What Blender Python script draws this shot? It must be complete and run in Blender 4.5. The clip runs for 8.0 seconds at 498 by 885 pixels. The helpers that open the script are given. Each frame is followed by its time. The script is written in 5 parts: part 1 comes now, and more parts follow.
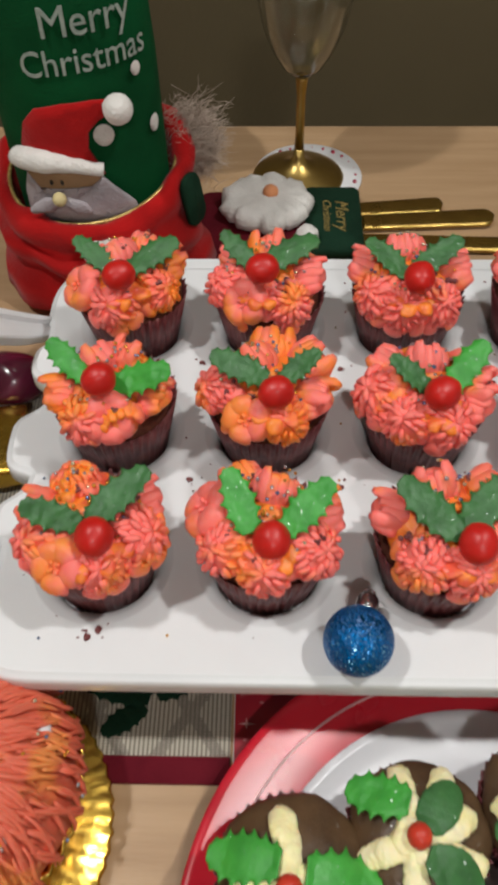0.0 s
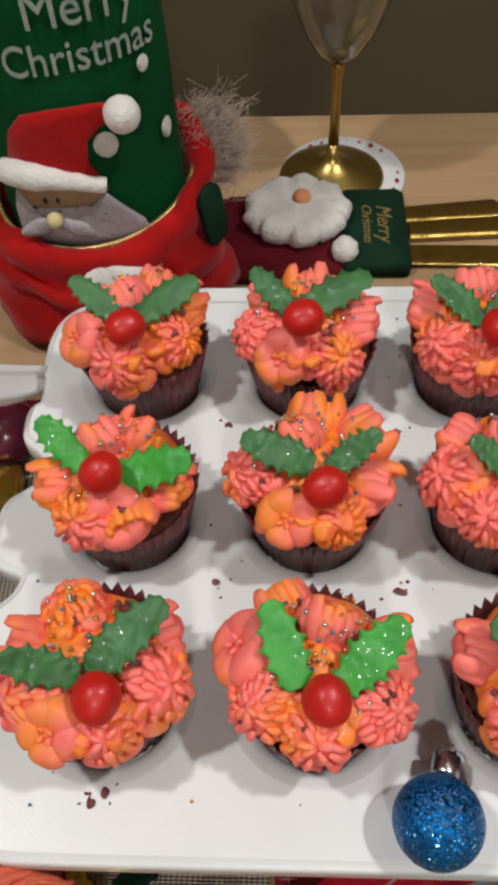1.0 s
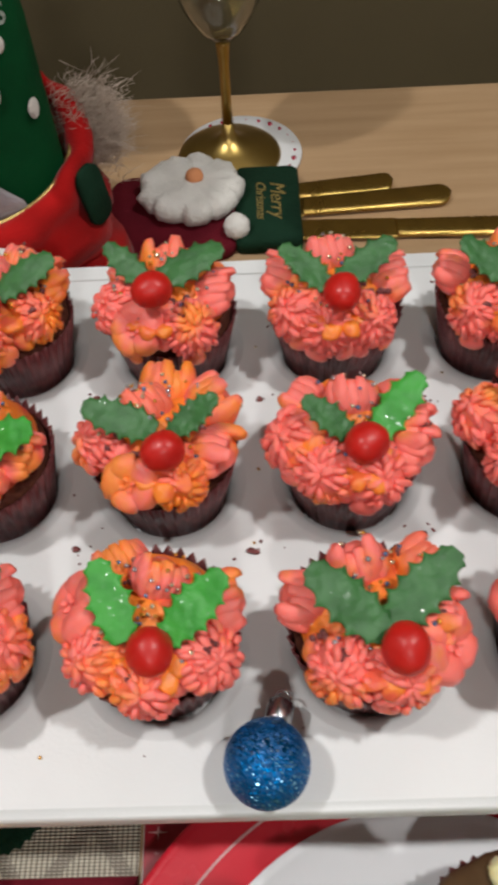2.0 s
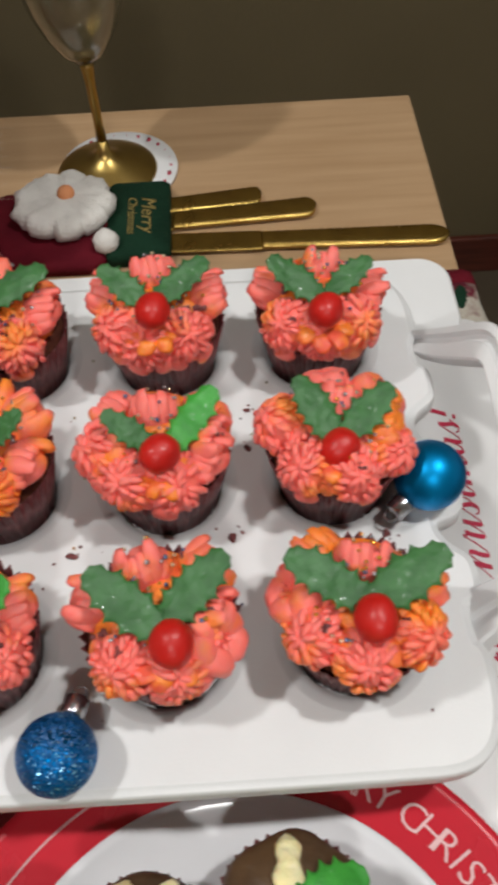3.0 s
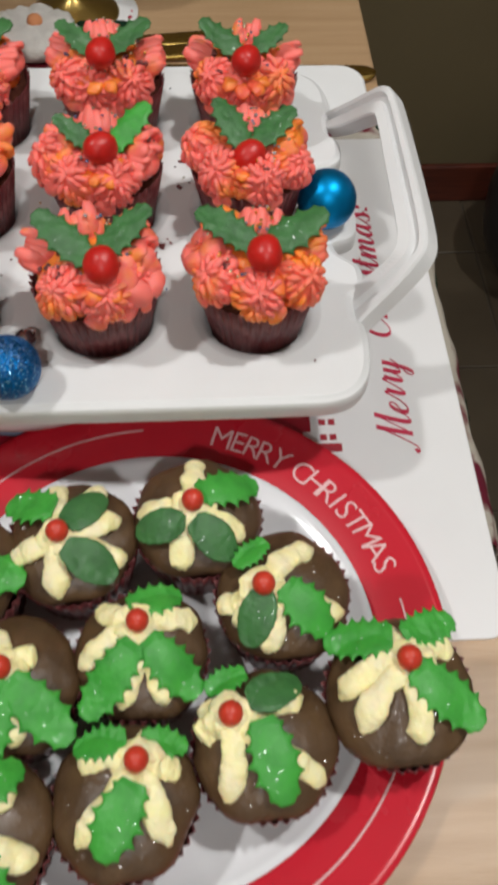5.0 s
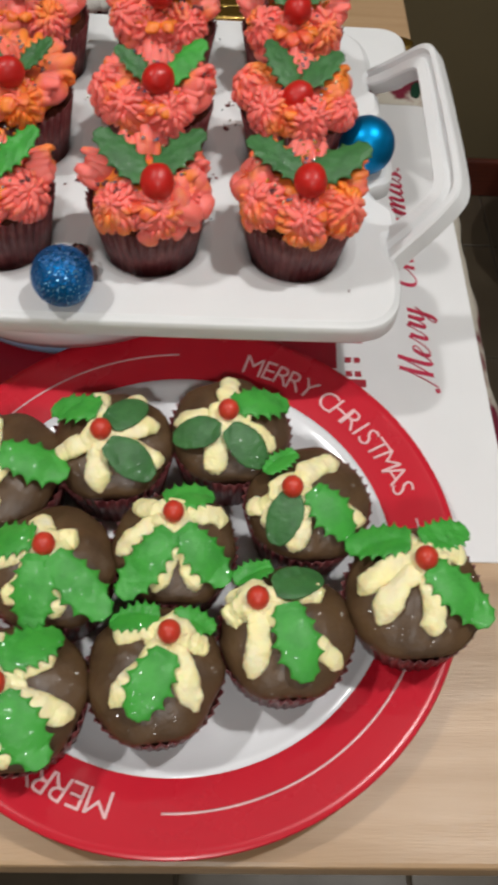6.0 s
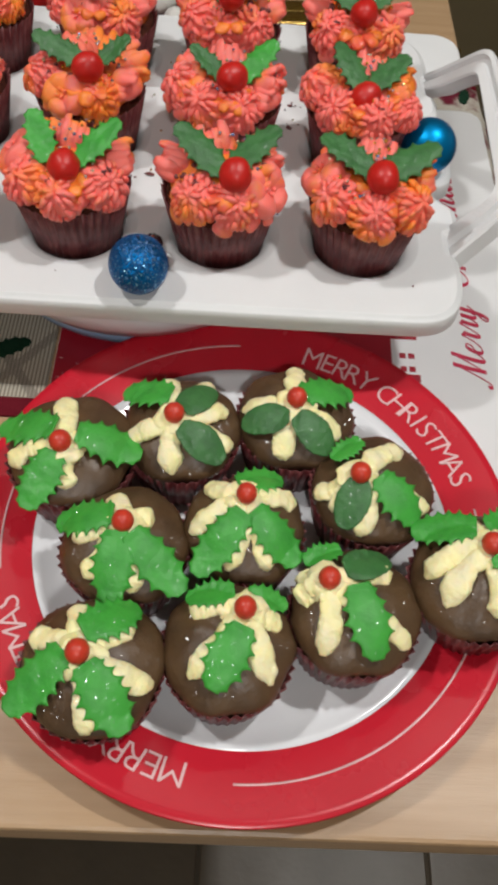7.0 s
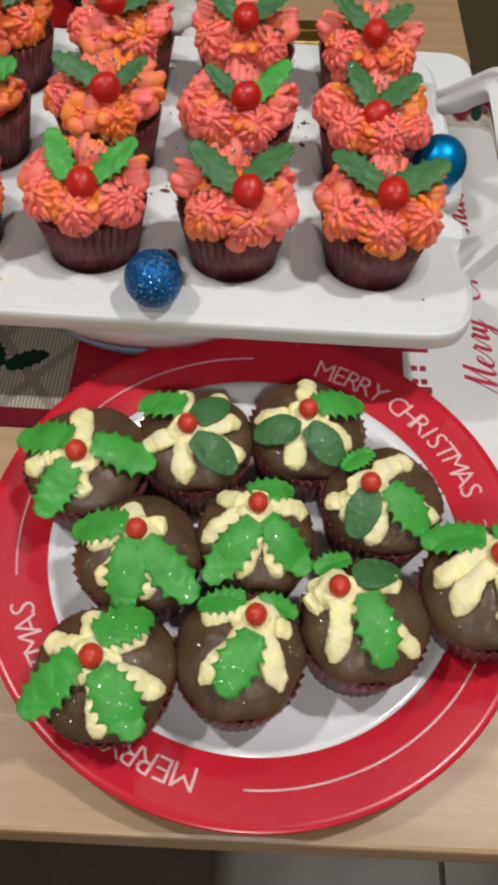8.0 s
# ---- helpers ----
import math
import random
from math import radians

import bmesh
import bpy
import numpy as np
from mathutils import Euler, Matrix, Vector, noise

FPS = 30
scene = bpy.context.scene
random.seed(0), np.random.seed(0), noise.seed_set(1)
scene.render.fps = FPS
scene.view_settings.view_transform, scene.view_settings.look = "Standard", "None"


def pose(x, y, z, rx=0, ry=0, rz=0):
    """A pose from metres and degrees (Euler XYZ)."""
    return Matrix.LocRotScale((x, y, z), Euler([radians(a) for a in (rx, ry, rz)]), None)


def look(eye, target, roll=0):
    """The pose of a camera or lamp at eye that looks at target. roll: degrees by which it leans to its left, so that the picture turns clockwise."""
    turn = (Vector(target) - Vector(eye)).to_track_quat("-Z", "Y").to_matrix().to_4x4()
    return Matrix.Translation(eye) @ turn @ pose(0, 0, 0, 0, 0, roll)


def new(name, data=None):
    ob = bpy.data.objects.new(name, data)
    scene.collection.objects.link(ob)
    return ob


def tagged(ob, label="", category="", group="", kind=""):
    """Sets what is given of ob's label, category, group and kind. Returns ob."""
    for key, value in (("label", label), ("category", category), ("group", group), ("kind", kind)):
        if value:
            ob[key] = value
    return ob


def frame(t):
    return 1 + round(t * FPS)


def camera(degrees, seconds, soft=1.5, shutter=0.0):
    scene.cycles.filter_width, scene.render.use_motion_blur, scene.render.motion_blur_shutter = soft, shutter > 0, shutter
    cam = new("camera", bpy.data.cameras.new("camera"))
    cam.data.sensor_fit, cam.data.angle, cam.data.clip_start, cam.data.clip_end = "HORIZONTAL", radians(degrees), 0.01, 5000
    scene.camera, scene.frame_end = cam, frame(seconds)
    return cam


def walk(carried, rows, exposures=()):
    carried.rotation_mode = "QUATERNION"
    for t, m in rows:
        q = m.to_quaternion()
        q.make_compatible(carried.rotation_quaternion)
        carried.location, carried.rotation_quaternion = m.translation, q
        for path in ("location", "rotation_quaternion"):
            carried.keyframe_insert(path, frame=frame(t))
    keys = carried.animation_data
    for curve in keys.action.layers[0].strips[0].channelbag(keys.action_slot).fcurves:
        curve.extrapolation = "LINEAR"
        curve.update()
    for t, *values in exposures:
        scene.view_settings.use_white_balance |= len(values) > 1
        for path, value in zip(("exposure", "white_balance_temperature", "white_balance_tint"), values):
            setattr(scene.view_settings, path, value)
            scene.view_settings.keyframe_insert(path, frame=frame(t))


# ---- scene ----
cam = camera(34.24, 8.0, 3.9, 0.4)
PATH = [
    (0, (0.0153, -0.0102, 0.4525), (-0.0298, 1.1998, -1.1393), -1.25),
    (0.5, (0.0170, 0.0465, 0.4337), (-0.0586, 1.2214, -1.1830), -2.59),
    (1, (0.0024, 0.0872, 0.4161), (-0.0812, 1.2385, -1.2172), -3.41),
    (1.2, (0.0095, 0.0875, 0.4082), (-0.0692, 1.2339, -1.2287), -3.38),
    (2.3, (0.0818, 0.0672, 0.4258), (0.0578, 1.1905, -1.2288), -3.66),
    (2.5, (0.0942, 0.0655, 0.4321), (0.0824, 1.1870, -1.2238), -3.22),
    (3, (0.1407, 0.0609, 0.4377), (0.1615, 1.1842, -1.2169), -2.54),
    (3.5, (0.1668, 0.0571, 0.4429), (0.2072, 1.1771, -1.2136), -1.96),
    (4, (0.1602, 0.0387, 0.4387), (0.2127, 1.1539, -1.2207), -1.29),
    (4.5, (0.1706, -0.0451, 0.4185), (0.2358, 1.0573, -1.2489), -0.14),
    (4.7, (0.1670, -0.0779, 0.4195), (0.2398, 1.0196, -1.2508), 0.60),
    (5.8, (0.1512, -0.1624, 0.4198), (0.2440, 0.9256, -1.2558), 5.28),
    (6, (0.1429, -0.1664, 0.4166), (0.2281, 0.9234, -1.2583), 5.45),
    (6.5, (0.1048, -0.1721, 0.4023), (0.1784, 0.9223, -1.2701), 6.14),
    (7, (0.1087, -0.1833, 0.4191), (0.1817, 0.9216, -1.2464), 6.27),
    (7.5, (0.1180, -0.1885, 0.4273), (0.1828, 0.9293, -1.2299), 5.84),
    (8, (0.1116, -0.1892, 0.4241), (0.1394, 0.9441, -1.2236), 4.46),
]
walk(cam, [(t, look(eye, target, roll)) for t, eye, target, roll in PATH])

# ---- light ----
world = bpy.data.worlds.new("room_air")
scene.world = world
world.use_nodes = True
world.node_tree.nodes["Background"].inputs[0].default_value = (1.0, 0.86, 0.68, 1)
world.node_tree.nodes["Background"].inputs[1].default_value = 0.045
scene.view_settings.exposure = 0.0

# the ceiling lights: place, watts and width; the third is an added front fill
LIGHTS = [(0.74, 0.17, 13.7, 0.09), (-0.66, 0.17, 11.6, 0.09), (0.15, -1.30, 14.5, 0.15), (0.27, 0.92, 0.5, 0.06)]
CEILING, FLOOR = 1.65, -0.75
for lx, ly, watts, wide in LIGHTS:
    lamp = bpy.data.lights.new("ceiling_or_fill_lamp", "AREA")
    lamp.shape, lamp.size, lamp.energy, lamp.color = "DISK", wide, watts, (0.98, 0.98, 0.96)
    new("ceiling_or_fill_lamp", lamp).matrix_world = pose(lx, ly, CEILING - 0.035)


# ---- materials ----
def material(name, color, rough=0.5, second=None, scale=40.0, mix=(0.4, 0.65), bump=0.0, bump_scale=200.0, metal=0.0,
             coat=0.0, stretch=(1, 1, 1), detail=4.0, shift=False, sheen=0.0, sss=0.0, sparkle=0.0):
    """A surface of two colours mixed by noise, with fine relief; shift moves the pattern from object to object."""
    m = bpy.data.materials.new(name)
    m.use_nodes = True
    n, l = m.node_tree.nodes, m.node_tree.links
    b = n["Principled BSDF"]
    b.inputs["Roughness"].default_value = rough
    b.inputs["Metallic"].default_value = metal
    b.inputs["Coat Weight"].default_value = coat
    b.inputs["Coat Roughness"].default_value = 0.12
    b.inputs["Sheen Weight"].default_value = sheen
    if rough > 0.85:
        b.inputs["Specular IOR Level"].default_value = 0.15
    if sss:
        b.inputs["Subsurface Weight"].default_value = sss
        b.inputs["Subsurface Radius"].default_value = (0.005, 0.0022, 0.0014)
    co = n.new("ShaderNodeTexCoord")
    mp = n.new("ShaderNodeMapping")
    mp.inputs["Scale"].default_value = stretch
    l.new(co.outputs["Object"], mp.inputs["Vector"])
    if shift:
        oi = n.new("ShaderNodeObjectInfo")
        mul = n.new("ShaderNodeMath")
        mul.operation = "MULTIPLY"
        mul.inputs[1].default_value = 3.7
        l.new(oi.outputs["Random"], mul.inputs[0])
        l.new(mul.outputs[0], mp.inputs["Location"])
    tex = n.new("ShaderNodeTexNoise")
    tex.inputs["Scale"].default_value, tex.inputs["Detail"].default_value = scale, detail
    l.new(mp.outputs[0], tex.inputs["Vector"])
    ramp = n.new("ShaderNodeValToRGB")
    ramp.color_ramp.elements[0].position, ramp.color_ramp.elements[1].position = mix
    ramp.color_ramp.elements[0].color = (*color, 1)
    ramp.color_ramp.elements[1].color = (*(second or [c * 0.82 for c in color]), 1)
    l.new(tex.outputs["Fac"], ramp.inputs["Fac"])
    l.new(ramp.outputs[0], b.inputs["Base Color"])
    rr = n.new("ShaderNodeMapRange")
    rr.inputs["To Min"].default_value, rr.inputs["To Max"].default_value = rough * 0.8, min(1, rough * 1.25)
    l.new(tex.outputs["Fac"], rr.inputs["Value"])
    l.new(rr.outputs[0], b.inputs["Roughness"])
    if bump:
        fine = n.new("ShaderNodeTexNoise")
        fine.inputs["Scale"].default_value, fine.inputs["Detail"].default_value = bump_scale, 3
        l.new(mp.outputs[0], fine.inputs["Vector"])
        bp = n.new("ShaderNodeBump")
        bp.inputs["Strength"].default_value, bp.inputs["Distance"].default_value = 1.0, bump
        l.new(fine.outputs["Fac"], bp.inputs["Height"])
        l.new(bp.outputs[0], b.inputs["Normal"])
    if sparkle:
        # every grain of the clear coat is tipped its own way
        grains, geo, tip, add, unit = (n.new("ShaderNode" + k) for k in ("TexVoronoi", "NewGeometry", "VectorMath", "VectorMath", "VectorMath"))
        grains.inputs["Scale"].default_value = 1500
        tip.operation, add.operation, unit.operation = "MULTIPLY_ADD", "ADD", "NORMALIZE"
        tip.inputs[1].default_value, tip.inputs[2].default_value = (sparkle,) * 3, (-0.5 * sparkle,) * 3
        l.new(mp.outputs[0], grains.inputs["Vector"])
        l.new(grains.outputs["Color"], tip.inputs[0])
        l.new(tip.outputs[0], add.inputs[0])
        l.new(geo.outputs["Normal"], add.inputs[1])
        l.new(add.outputs[0], unit.inputs[0])
        l.new(unit.outputs[0], b.inputs["Coat Normal"])
    return m


CORAL = material("coral_buttercream", (0.96, 0.205, 0.172), 0.5, (0.96, 0.27, 0.055), 42, (0.50, 0.64), 0.0003, 420, shift=True, sss=0.6)
ORANGE = material("orange_buttercream", (0.95, 0.26, 0.030), 0.5, (0.95, 0.20, 0.13), 52, (0.42, 0.56), 0.0003, 420, shift=True, sss=0.6)
MOUND = material("mixed_buttercream", (0.93, 0.25, 0.03), 0.4, (0.78, 0.10, 0.05), 80, (0.46, 0.64), 0.0006, 300, shift=True, sss=0.2, coat=0.15, sparkle=1.0)
DARK_LEAF = material("dark_green_icing", (0.044, 0.165, 0.042), 0.5, (0.030, 0.115, 0.030), 120, (0.4, 0.7), 0.0006, 280, coat=0.16, shift=True, sparkle=0.8)
BRIGHT_LEAF = material("bright_green_icing", (0.048, 0.35, 0.040), 0.48, (0.030, 0.265, 0.028), 100, (0.4, 0.7), 0.0003, 420, coat=0.30, shift=True, sparkle=1.0)
CHERRY = material("red_jelly_sweet", (0.56, 0.010, 0.006), 0.42, (0.44, 0.007, 0.005), 60, (0.4, 0.7), 0.0004, 150, coat=0.06, sss=0.2)
BERRY = material("matt_red_sweet", (0.60, 0.045, 0.02), 0.38, (0.48, 0.03, 0.016), 200, (0.4, 0.7), 0.0003, 400, shift=True)
WRAPPER = material("burgundy_baking_paper", (0.10, 0.016, 0.018), 0.40, (0.20, 0.06, 0.058), 110, (0.42, 0.72), 0.0004, 300, shift=True)
CAKE = material("dark_sponge", (0.060, 0.016, 0.010), 0.9, (0.11, 0.035, 0.02), 300, (0.4, 0.7), 0.001, 700)
CHOCOLATE = material("chocolate_ganache", (0.104, 0.056, 0.024), 0.42, (0.062, 0.032, 0.014), 55, (0.36, 0.68), 0.0009, 110, coat=0.22, shift=True, sparkle=1.0)
CREAM = material("pale_yellow_cream", (0.93, 0.84, 0.42), 0.42, (0.88, 0.79, 0.52), 90, (0.4, 0.7), 0.0010, 260, shift=True, sss=0.2, coat=0.12, sparkle=1.0)
WHITE_PLASTIC = material("white_plastic", (0.755, 0.755, 0.757), 0.38, (0.715, 0.715, 0.72), 14, (0.4, 0.7), 0.00008, 600)
WHITE_GLAZE = material("white_melamine", (0.78, 0.78, 0.80), 0.16, (0.74, 0.74, 0.76), 20, (0.4, 0.7))
RED_GLAZE = material("red_melamine", (0.56, 0.014, 0.030), 0.26, (0.52, 0.011, 0.026), 18, (0.4, 0.7))
PINK_PRINT = material("pale_pink_print", (0.80, 0.52, 0.52), 0.3)
MAT_WHITE = material("white_printed_card", (0.755, 0.745, 0.747), 0.35, (0.725, 0.715, 0.717), 12)
MAT_RED = material("red_printed_card", (0.36, 0.010, 0.025), 0.4, (0.30, 0.008, 0.02), 30)
TEXT_RED = material("crimson_print", (0.55, 0.022, 0.07), 0.4, (0.48, 0.02, 0.06), 60)
WOOD = material("pale_oak", (0.46, 0.30, 0.170), 0.34, (0.385, 0.24, 0.127), 7, (0.35, 0.7), 0.0002, 90, stretch=(1, 14, 14), detail=8)
GOLD = material("polished_gold_metal", (0.62, 0.42, 0.12), 0.25, (0.42, 0.27, 0.07), 60, (0.35, 0.7), 0.0003, 220, metal=1.0)
GOLD_DULL = material("brushed_gold_metal", (0.52, 0.36, 0.12), 0.33, (0.42, 0.28, 0.08), 40, (0.35, 0.7), metal=1.0)
GOLD_FOIL = material("gold_foil_card", (0.90, 0.60, 0.12), 0.25, (0.72, 0.44, 0.07), 50, (0.35, 0.7), 0.0006, 120, metal=1.0)
BLUE_SATIN = material("satin_blue_bauble_paint", (0.0, 0.25, 0.56), 0.42, (0.0, 0.21, 0.48), 30, metal=0.9)
SILVER = material("silver_cap_metal", (0.55, 0.55, 0.57), 0.25, metal=1.0)
RED_FELT = material("red_felt", (0.46, 0.006, 0.006), 0.9, (0.28, 0.004, 0.004), 25, (0.35, 0.7), 0.0006, 500, sheen=0.1)
WINE_FELT = material("wine_red_felt", (0.125, 0.006, 0.014), 0.9, (0.085, 0.004, 0.010), 40, (0.35, 0.7), 0.0006, 500)
GREEN_FELT = material("green_velvet", (0.001, 0.074, 0.020), 0.9, (0.001, 0.040, 0.011), 16, (0.35, 0.7), 0.0005, 500)
DARK_GREEN = material("bottle_green_felt", (0.007, 0.032, 0.016), 0.9, (0.005, 0.022, 0.011), 40, (0.35, 0.7), 0.001, 350)
FLEECE = material("white_fleece", (0.74, 0.71, 0.67), 0.95, (0.62, 0.59, 0.55), 60, (0.35, 0.7), 0.0012, 420, sheen=0.2)
FUR = material("pinkish_white_fur", (0.56, 0.45, 0.37), 0.9, (0.46, 0.36, 0.29), 90)
GREY_FLEECE = material("grey_fleece", (0.42, 0.38, 0.40), 0.95, (0.34, 0.30, 0.32), 60, (0.35, 0.7), 0.0012, 420)
TAN_FELT = material("tan_felt", (0.36, 0.22, 0.12), 0.9, (0.30, 0.18, 0.10), 60, (0.35, 0.7), 0.001, 300)
CREAM_FELT = material("cream_felt", (0.70, 0.58, 0.30), 0.9, (0.60, 0.50, 0.26), 60)
ORANGE_FELT = material("orange_felt", (0.72, 0.30, 0.14), 0.9, (0.62, 0.25, 0.11), 90)
SILVER_PRINT = material("silver_print", (0.36, 0.42, 0.37), 0.5, (0.22, 0.28, 0.24), 180, (0.35, 0.7))
GOLD_PRINT = material("gold_print", (0.62, 0.45, 0.16), 0.35, (0.30, 0.20, 0.06), 400, (0.4, 0.6), metal=0.6)
BOUNCE_WALL = material("cream_bounce_wall_paint", (0.74, 0.70, 0.62), 0.8, (0.70, 0.66, 0.58), 3, (0.35, 0.7), 0.0006, 120)
WALL = material("taupe_wall_paint", (0.122, 0.092, 0.045), 0.8, (0.108, 0.081, 0.039), 3, (0.35, 0.7), 0.0006, 120)
CEIL = material("white_ceiling_paint", (0.75, 0.72, 0.66), 0.9, (0.70, 0.67, 0.61), 3)
SKIRT = material("dark_mahogany", (0.10, 0.022, 0.012), 0.4, (0.06, 0.014, 0.008), 9, stretch=(1, 10, 10))
# grey-beige tile and its grout, darkened to hold the table's shade on the floor
TILE = material("shade_darkened_floor_tile", (0.085, 0.064, 0.042), 0.4, (0.065, 0.048, 0.031), 8, (0.35, 0.7), 0.0006, 60)
GROUT = material("grey_grout", (0.072, 0.055, 0.037), 0.85)
BLACK = material("black_leather", (0.012, 0.012, 0.014), 0.35, (0.02, 0.018, 0.018), 40, (0.35, 0.7), 0.001, 150)
PURPLE = material("plum_jelly", (0.10, 0.010, 0.030), 0.25, (0.07, 0.008, 0.02), 40, coat=0.3)
PALE_BLUE = material("pale_blue_glaze", (0.30, 0.42, 0.62), 0.25, (0.26, 0.38, 0.56), 20)
CAKE_FROST = material("salmon_frosting", (0.72, 0.15, 0.085), 0.5, (0.80, 0.26, 0.07), 38, (0.48, 0.62), 0.0004, 420, sss=0.4)
RUNNER = material("printed_festive_cloth", (0.42, 0.38, 0.32), 0.86, (0.12, 0.012, 0.025), 26, (0.50, 0.58), 0.0006, 500)
CRUMB = material("dark_red_crumb", (0.13, 0.030, 0.030), 0.8, (0.23, 0.075, 0.07), 300)


def plain_nodes(name):
    m = bpy.data.materials.new(name)
    m.use_nodes = True
    return m, m.node_tree.nodes, m.node_tree.links, m.node_tree.nodes["Principled BSDF"]


# clear glass, glitter, pearls, woven cloth and the glowing diffuser
GLASS, _n, _l, _b = plain_nodes("clear_glass")
_b.inputs["Transmission Weight"].default_value, _b.inputs["Roughness"].default_value, _b.inputs["IOR"].default_value = 1.0, 0.02, 1.42
_b.inputs["Base Color"].default_value = (1, 0.99, 0.96, 1)

GLITTER, _n, _l, _b = plain_nodes("blue_glitter")
_co, _vo, _rp, _rm = (_n.new("ShaderNode" + k) for k in ("TexCoord", "TexVoronoi", "ValToRGB", "ValToRGB"))
_vo.inputs["Scale"].default_value = 1400
_l.new(_co.outputs["Object"], _vo.inputs["Vector"])
_rp.color_ramp.elements[0].color, _rp.color_ramp.elements[1].color = (0.0, 0.06, 0.21, 1), (0.01, 0.16, 0.40, 1)
_e = _rp.color_ramp.elements.new(0.80)
_e.color = (0.0, 0.14, 0.40, 1)
_rp.color_ramp.elements[2].position = 0.90
_rp.color_ramp.elements[2].color = (0.35, 0.72, 0.92, 1)
_rm.color_ramp.elements[0].position, _rm.color_ramp.elements[1].position = 0.30, 0.60
_l.new(_vo.outputs["Color"], _rp.inputs["Fac"])
_l.new(_vo.outputs["Color"], _rm.inputs["Fac"])
_l.new(_rp.outputs[0], _b.inputs["Base Color"])
_l.new(_rm.outputs[0], _b.inputs["Metallic"])
_b.inputs["Roughness"].default_value = 0.42
_ge, _tip, _add, _unit = _n.new("ShaderNodeNewGeometry"), _n.new("ShaderNodeVectorMath"), _n.new("ShaderNodeVectorMath"), _n.new("ShaderNodeVectorMath")
_tip.operation, _add.operation, _unit.operation = "MULTIPLY_ADD", "ADD", "NORMALIZE"
_tip.inputs[1].default_value, _tip.inputs[2].default_value = (0.9, 0.9, 0.9), (-0.45, -0.45, -0.45)
_l.new(_vo.outputs["Color"], _tip.inputs[0])
_l.new(_tip.outputs[0], _add.inputs[0])
_l.new(_ge.outputs["Normal"], _add.inputs[1])
_l.new(_add.outputs[0], _unit.inputs[0])
_l.new(_unit.outputs[0], _b.inputs["Normal"])

PEARL, _n, _l, _b = plain_nodes("gold_and_silver_sugar_pearls")
_ge, _rp = _n.new("ShaderNodeNewGeometry"), _n.new("ShaderNodeValToRGB")
_rp.color_ramp.interpolation = "CONSTANT"
for _i, (_p, _c) in enumerate([(0.0, (0.85, 0.42, 0.06, 1)), (0.45, (0.75, 0.66, 0.45, 1)), (0.7, (0.55, 0.55, 0.58, 1)), (0.9, (0.20, 0.28, 0.50, 1))]):
    _e = _rp.color_ramp.elements[_i] if _i < 2 else _rp.color_ramp.elements.new(_p)
    _e.position, _e.color = _p, _c
_l.new(_ge.outputs["Random Per Island"], _rp.inputs["Fac"])
_l.new(_rp.outputs[0], _b.inputs["Base Color"])
_b.inputs["Metallic"].default_value, _b.inputs["Roughness"].default_value = 0.7, 0.22

WEAVE, _n, _l, _b = plain_nodes("woven_striped_cloth")
_b.inputs["Roughness"].default_value = 0.9


def node(nodes, links, op, *values):
    m = nodes.new("ShaderNodeMath")
    m.operation = op
    for i, v in enumerate(values):
        if isinstance(v, (int, float)):
            m.inputs[i].default_value = v
        else:
            links.new(v, m.inputs[i])
    return m.outputs[0]


_co, _sp = _n.new("ShaderNodeTexCoord"), _n.new("ShaderNodeSeparateXYZ")
_l.new(_co.outputs["Object"], _sp.inputs[0])
_x, _y = _sp.outputs[0], _sp.outputs[1]
_stripe = node(_n, _l, "GREATER_THAN", node(_n, _l, "SINE", node(_n, _l, "MULTIPLY", _x, 2550.0)), 0.15)
_rib = node(_n, _l, "SINE", node(_n, _l, "MULTIPLY", _y, 4200.0))


def diamonds(sign):
    run = node(_n, _l, "MULTIPLY", node(_n, _l, "ADD", node(_n, _l, "MULTIPLY", _x, sign), _y), 14.0)
    off = node(_n, _l, "ABSOLUTE", node(_n, _l, "SUBTRACT", node(_n, _l, "FRACT", run), 0.5))
    return node(_n, _l, "LESS_THAN", off, 0.075)


_line = node(_n, _l, "MAXIMUM", diamonds(1.35), diamonds(-1.35))
_dark = node(_n, _l, "MAXIMUM", node(_n, _l, "MULTIPLY", _stripe, 0.75), node(_n, _l, "MULTIPLY", _line, node(_n, _l, "ADD", 0.55, node(_n, _l, "MULTIPLY", _rib, 0.35))))
_rp = _n.new("ShaderNodeValToRGB")
_rp.color_ramp.elements[0].color, _rp.color_ramp.elements[1].color = (0.62, 0.57, 0.46, 1), (0.19, 0.15, 0.125, 1)
_l.new(_dark, _rp.inputs["Fac"])
_l.new(_rp.outputs[0], _b.inputs["Base Color"])
_bp = _n.new("ShaderNodeBump")
_bp.inputs["Distance"].default_value = 0.0004
_l.new(node(_n, _l, "ADD", _dark, _rib), _bp.inputs["Height"])
_l.new(_bp.outputs[0], _b.inputs["Normal"])

GLOW, _n, _l, _b = plain_nodes("lamp_diffuser")
_b.inputs["Emission Color"].default_value, _b.inputs["Emission Strength"].default_value = (1.0, 0.9, 0.78, 1), 4.0


# ---- building helpers ----
def part(name, bm, mat, parent=None, label="", smooth=True, at=None):
    """Links a bmesh as one mesh object under a thing or part."""
    me = bpy.data.meshes.new(name)
    bmesh.ops.recalc_face_normals(bm, faces=bm.faces[:])
    bm.to_mesh(me)
    bm.free()
    return placed(name, me, mat, parent, label, smooth, at)


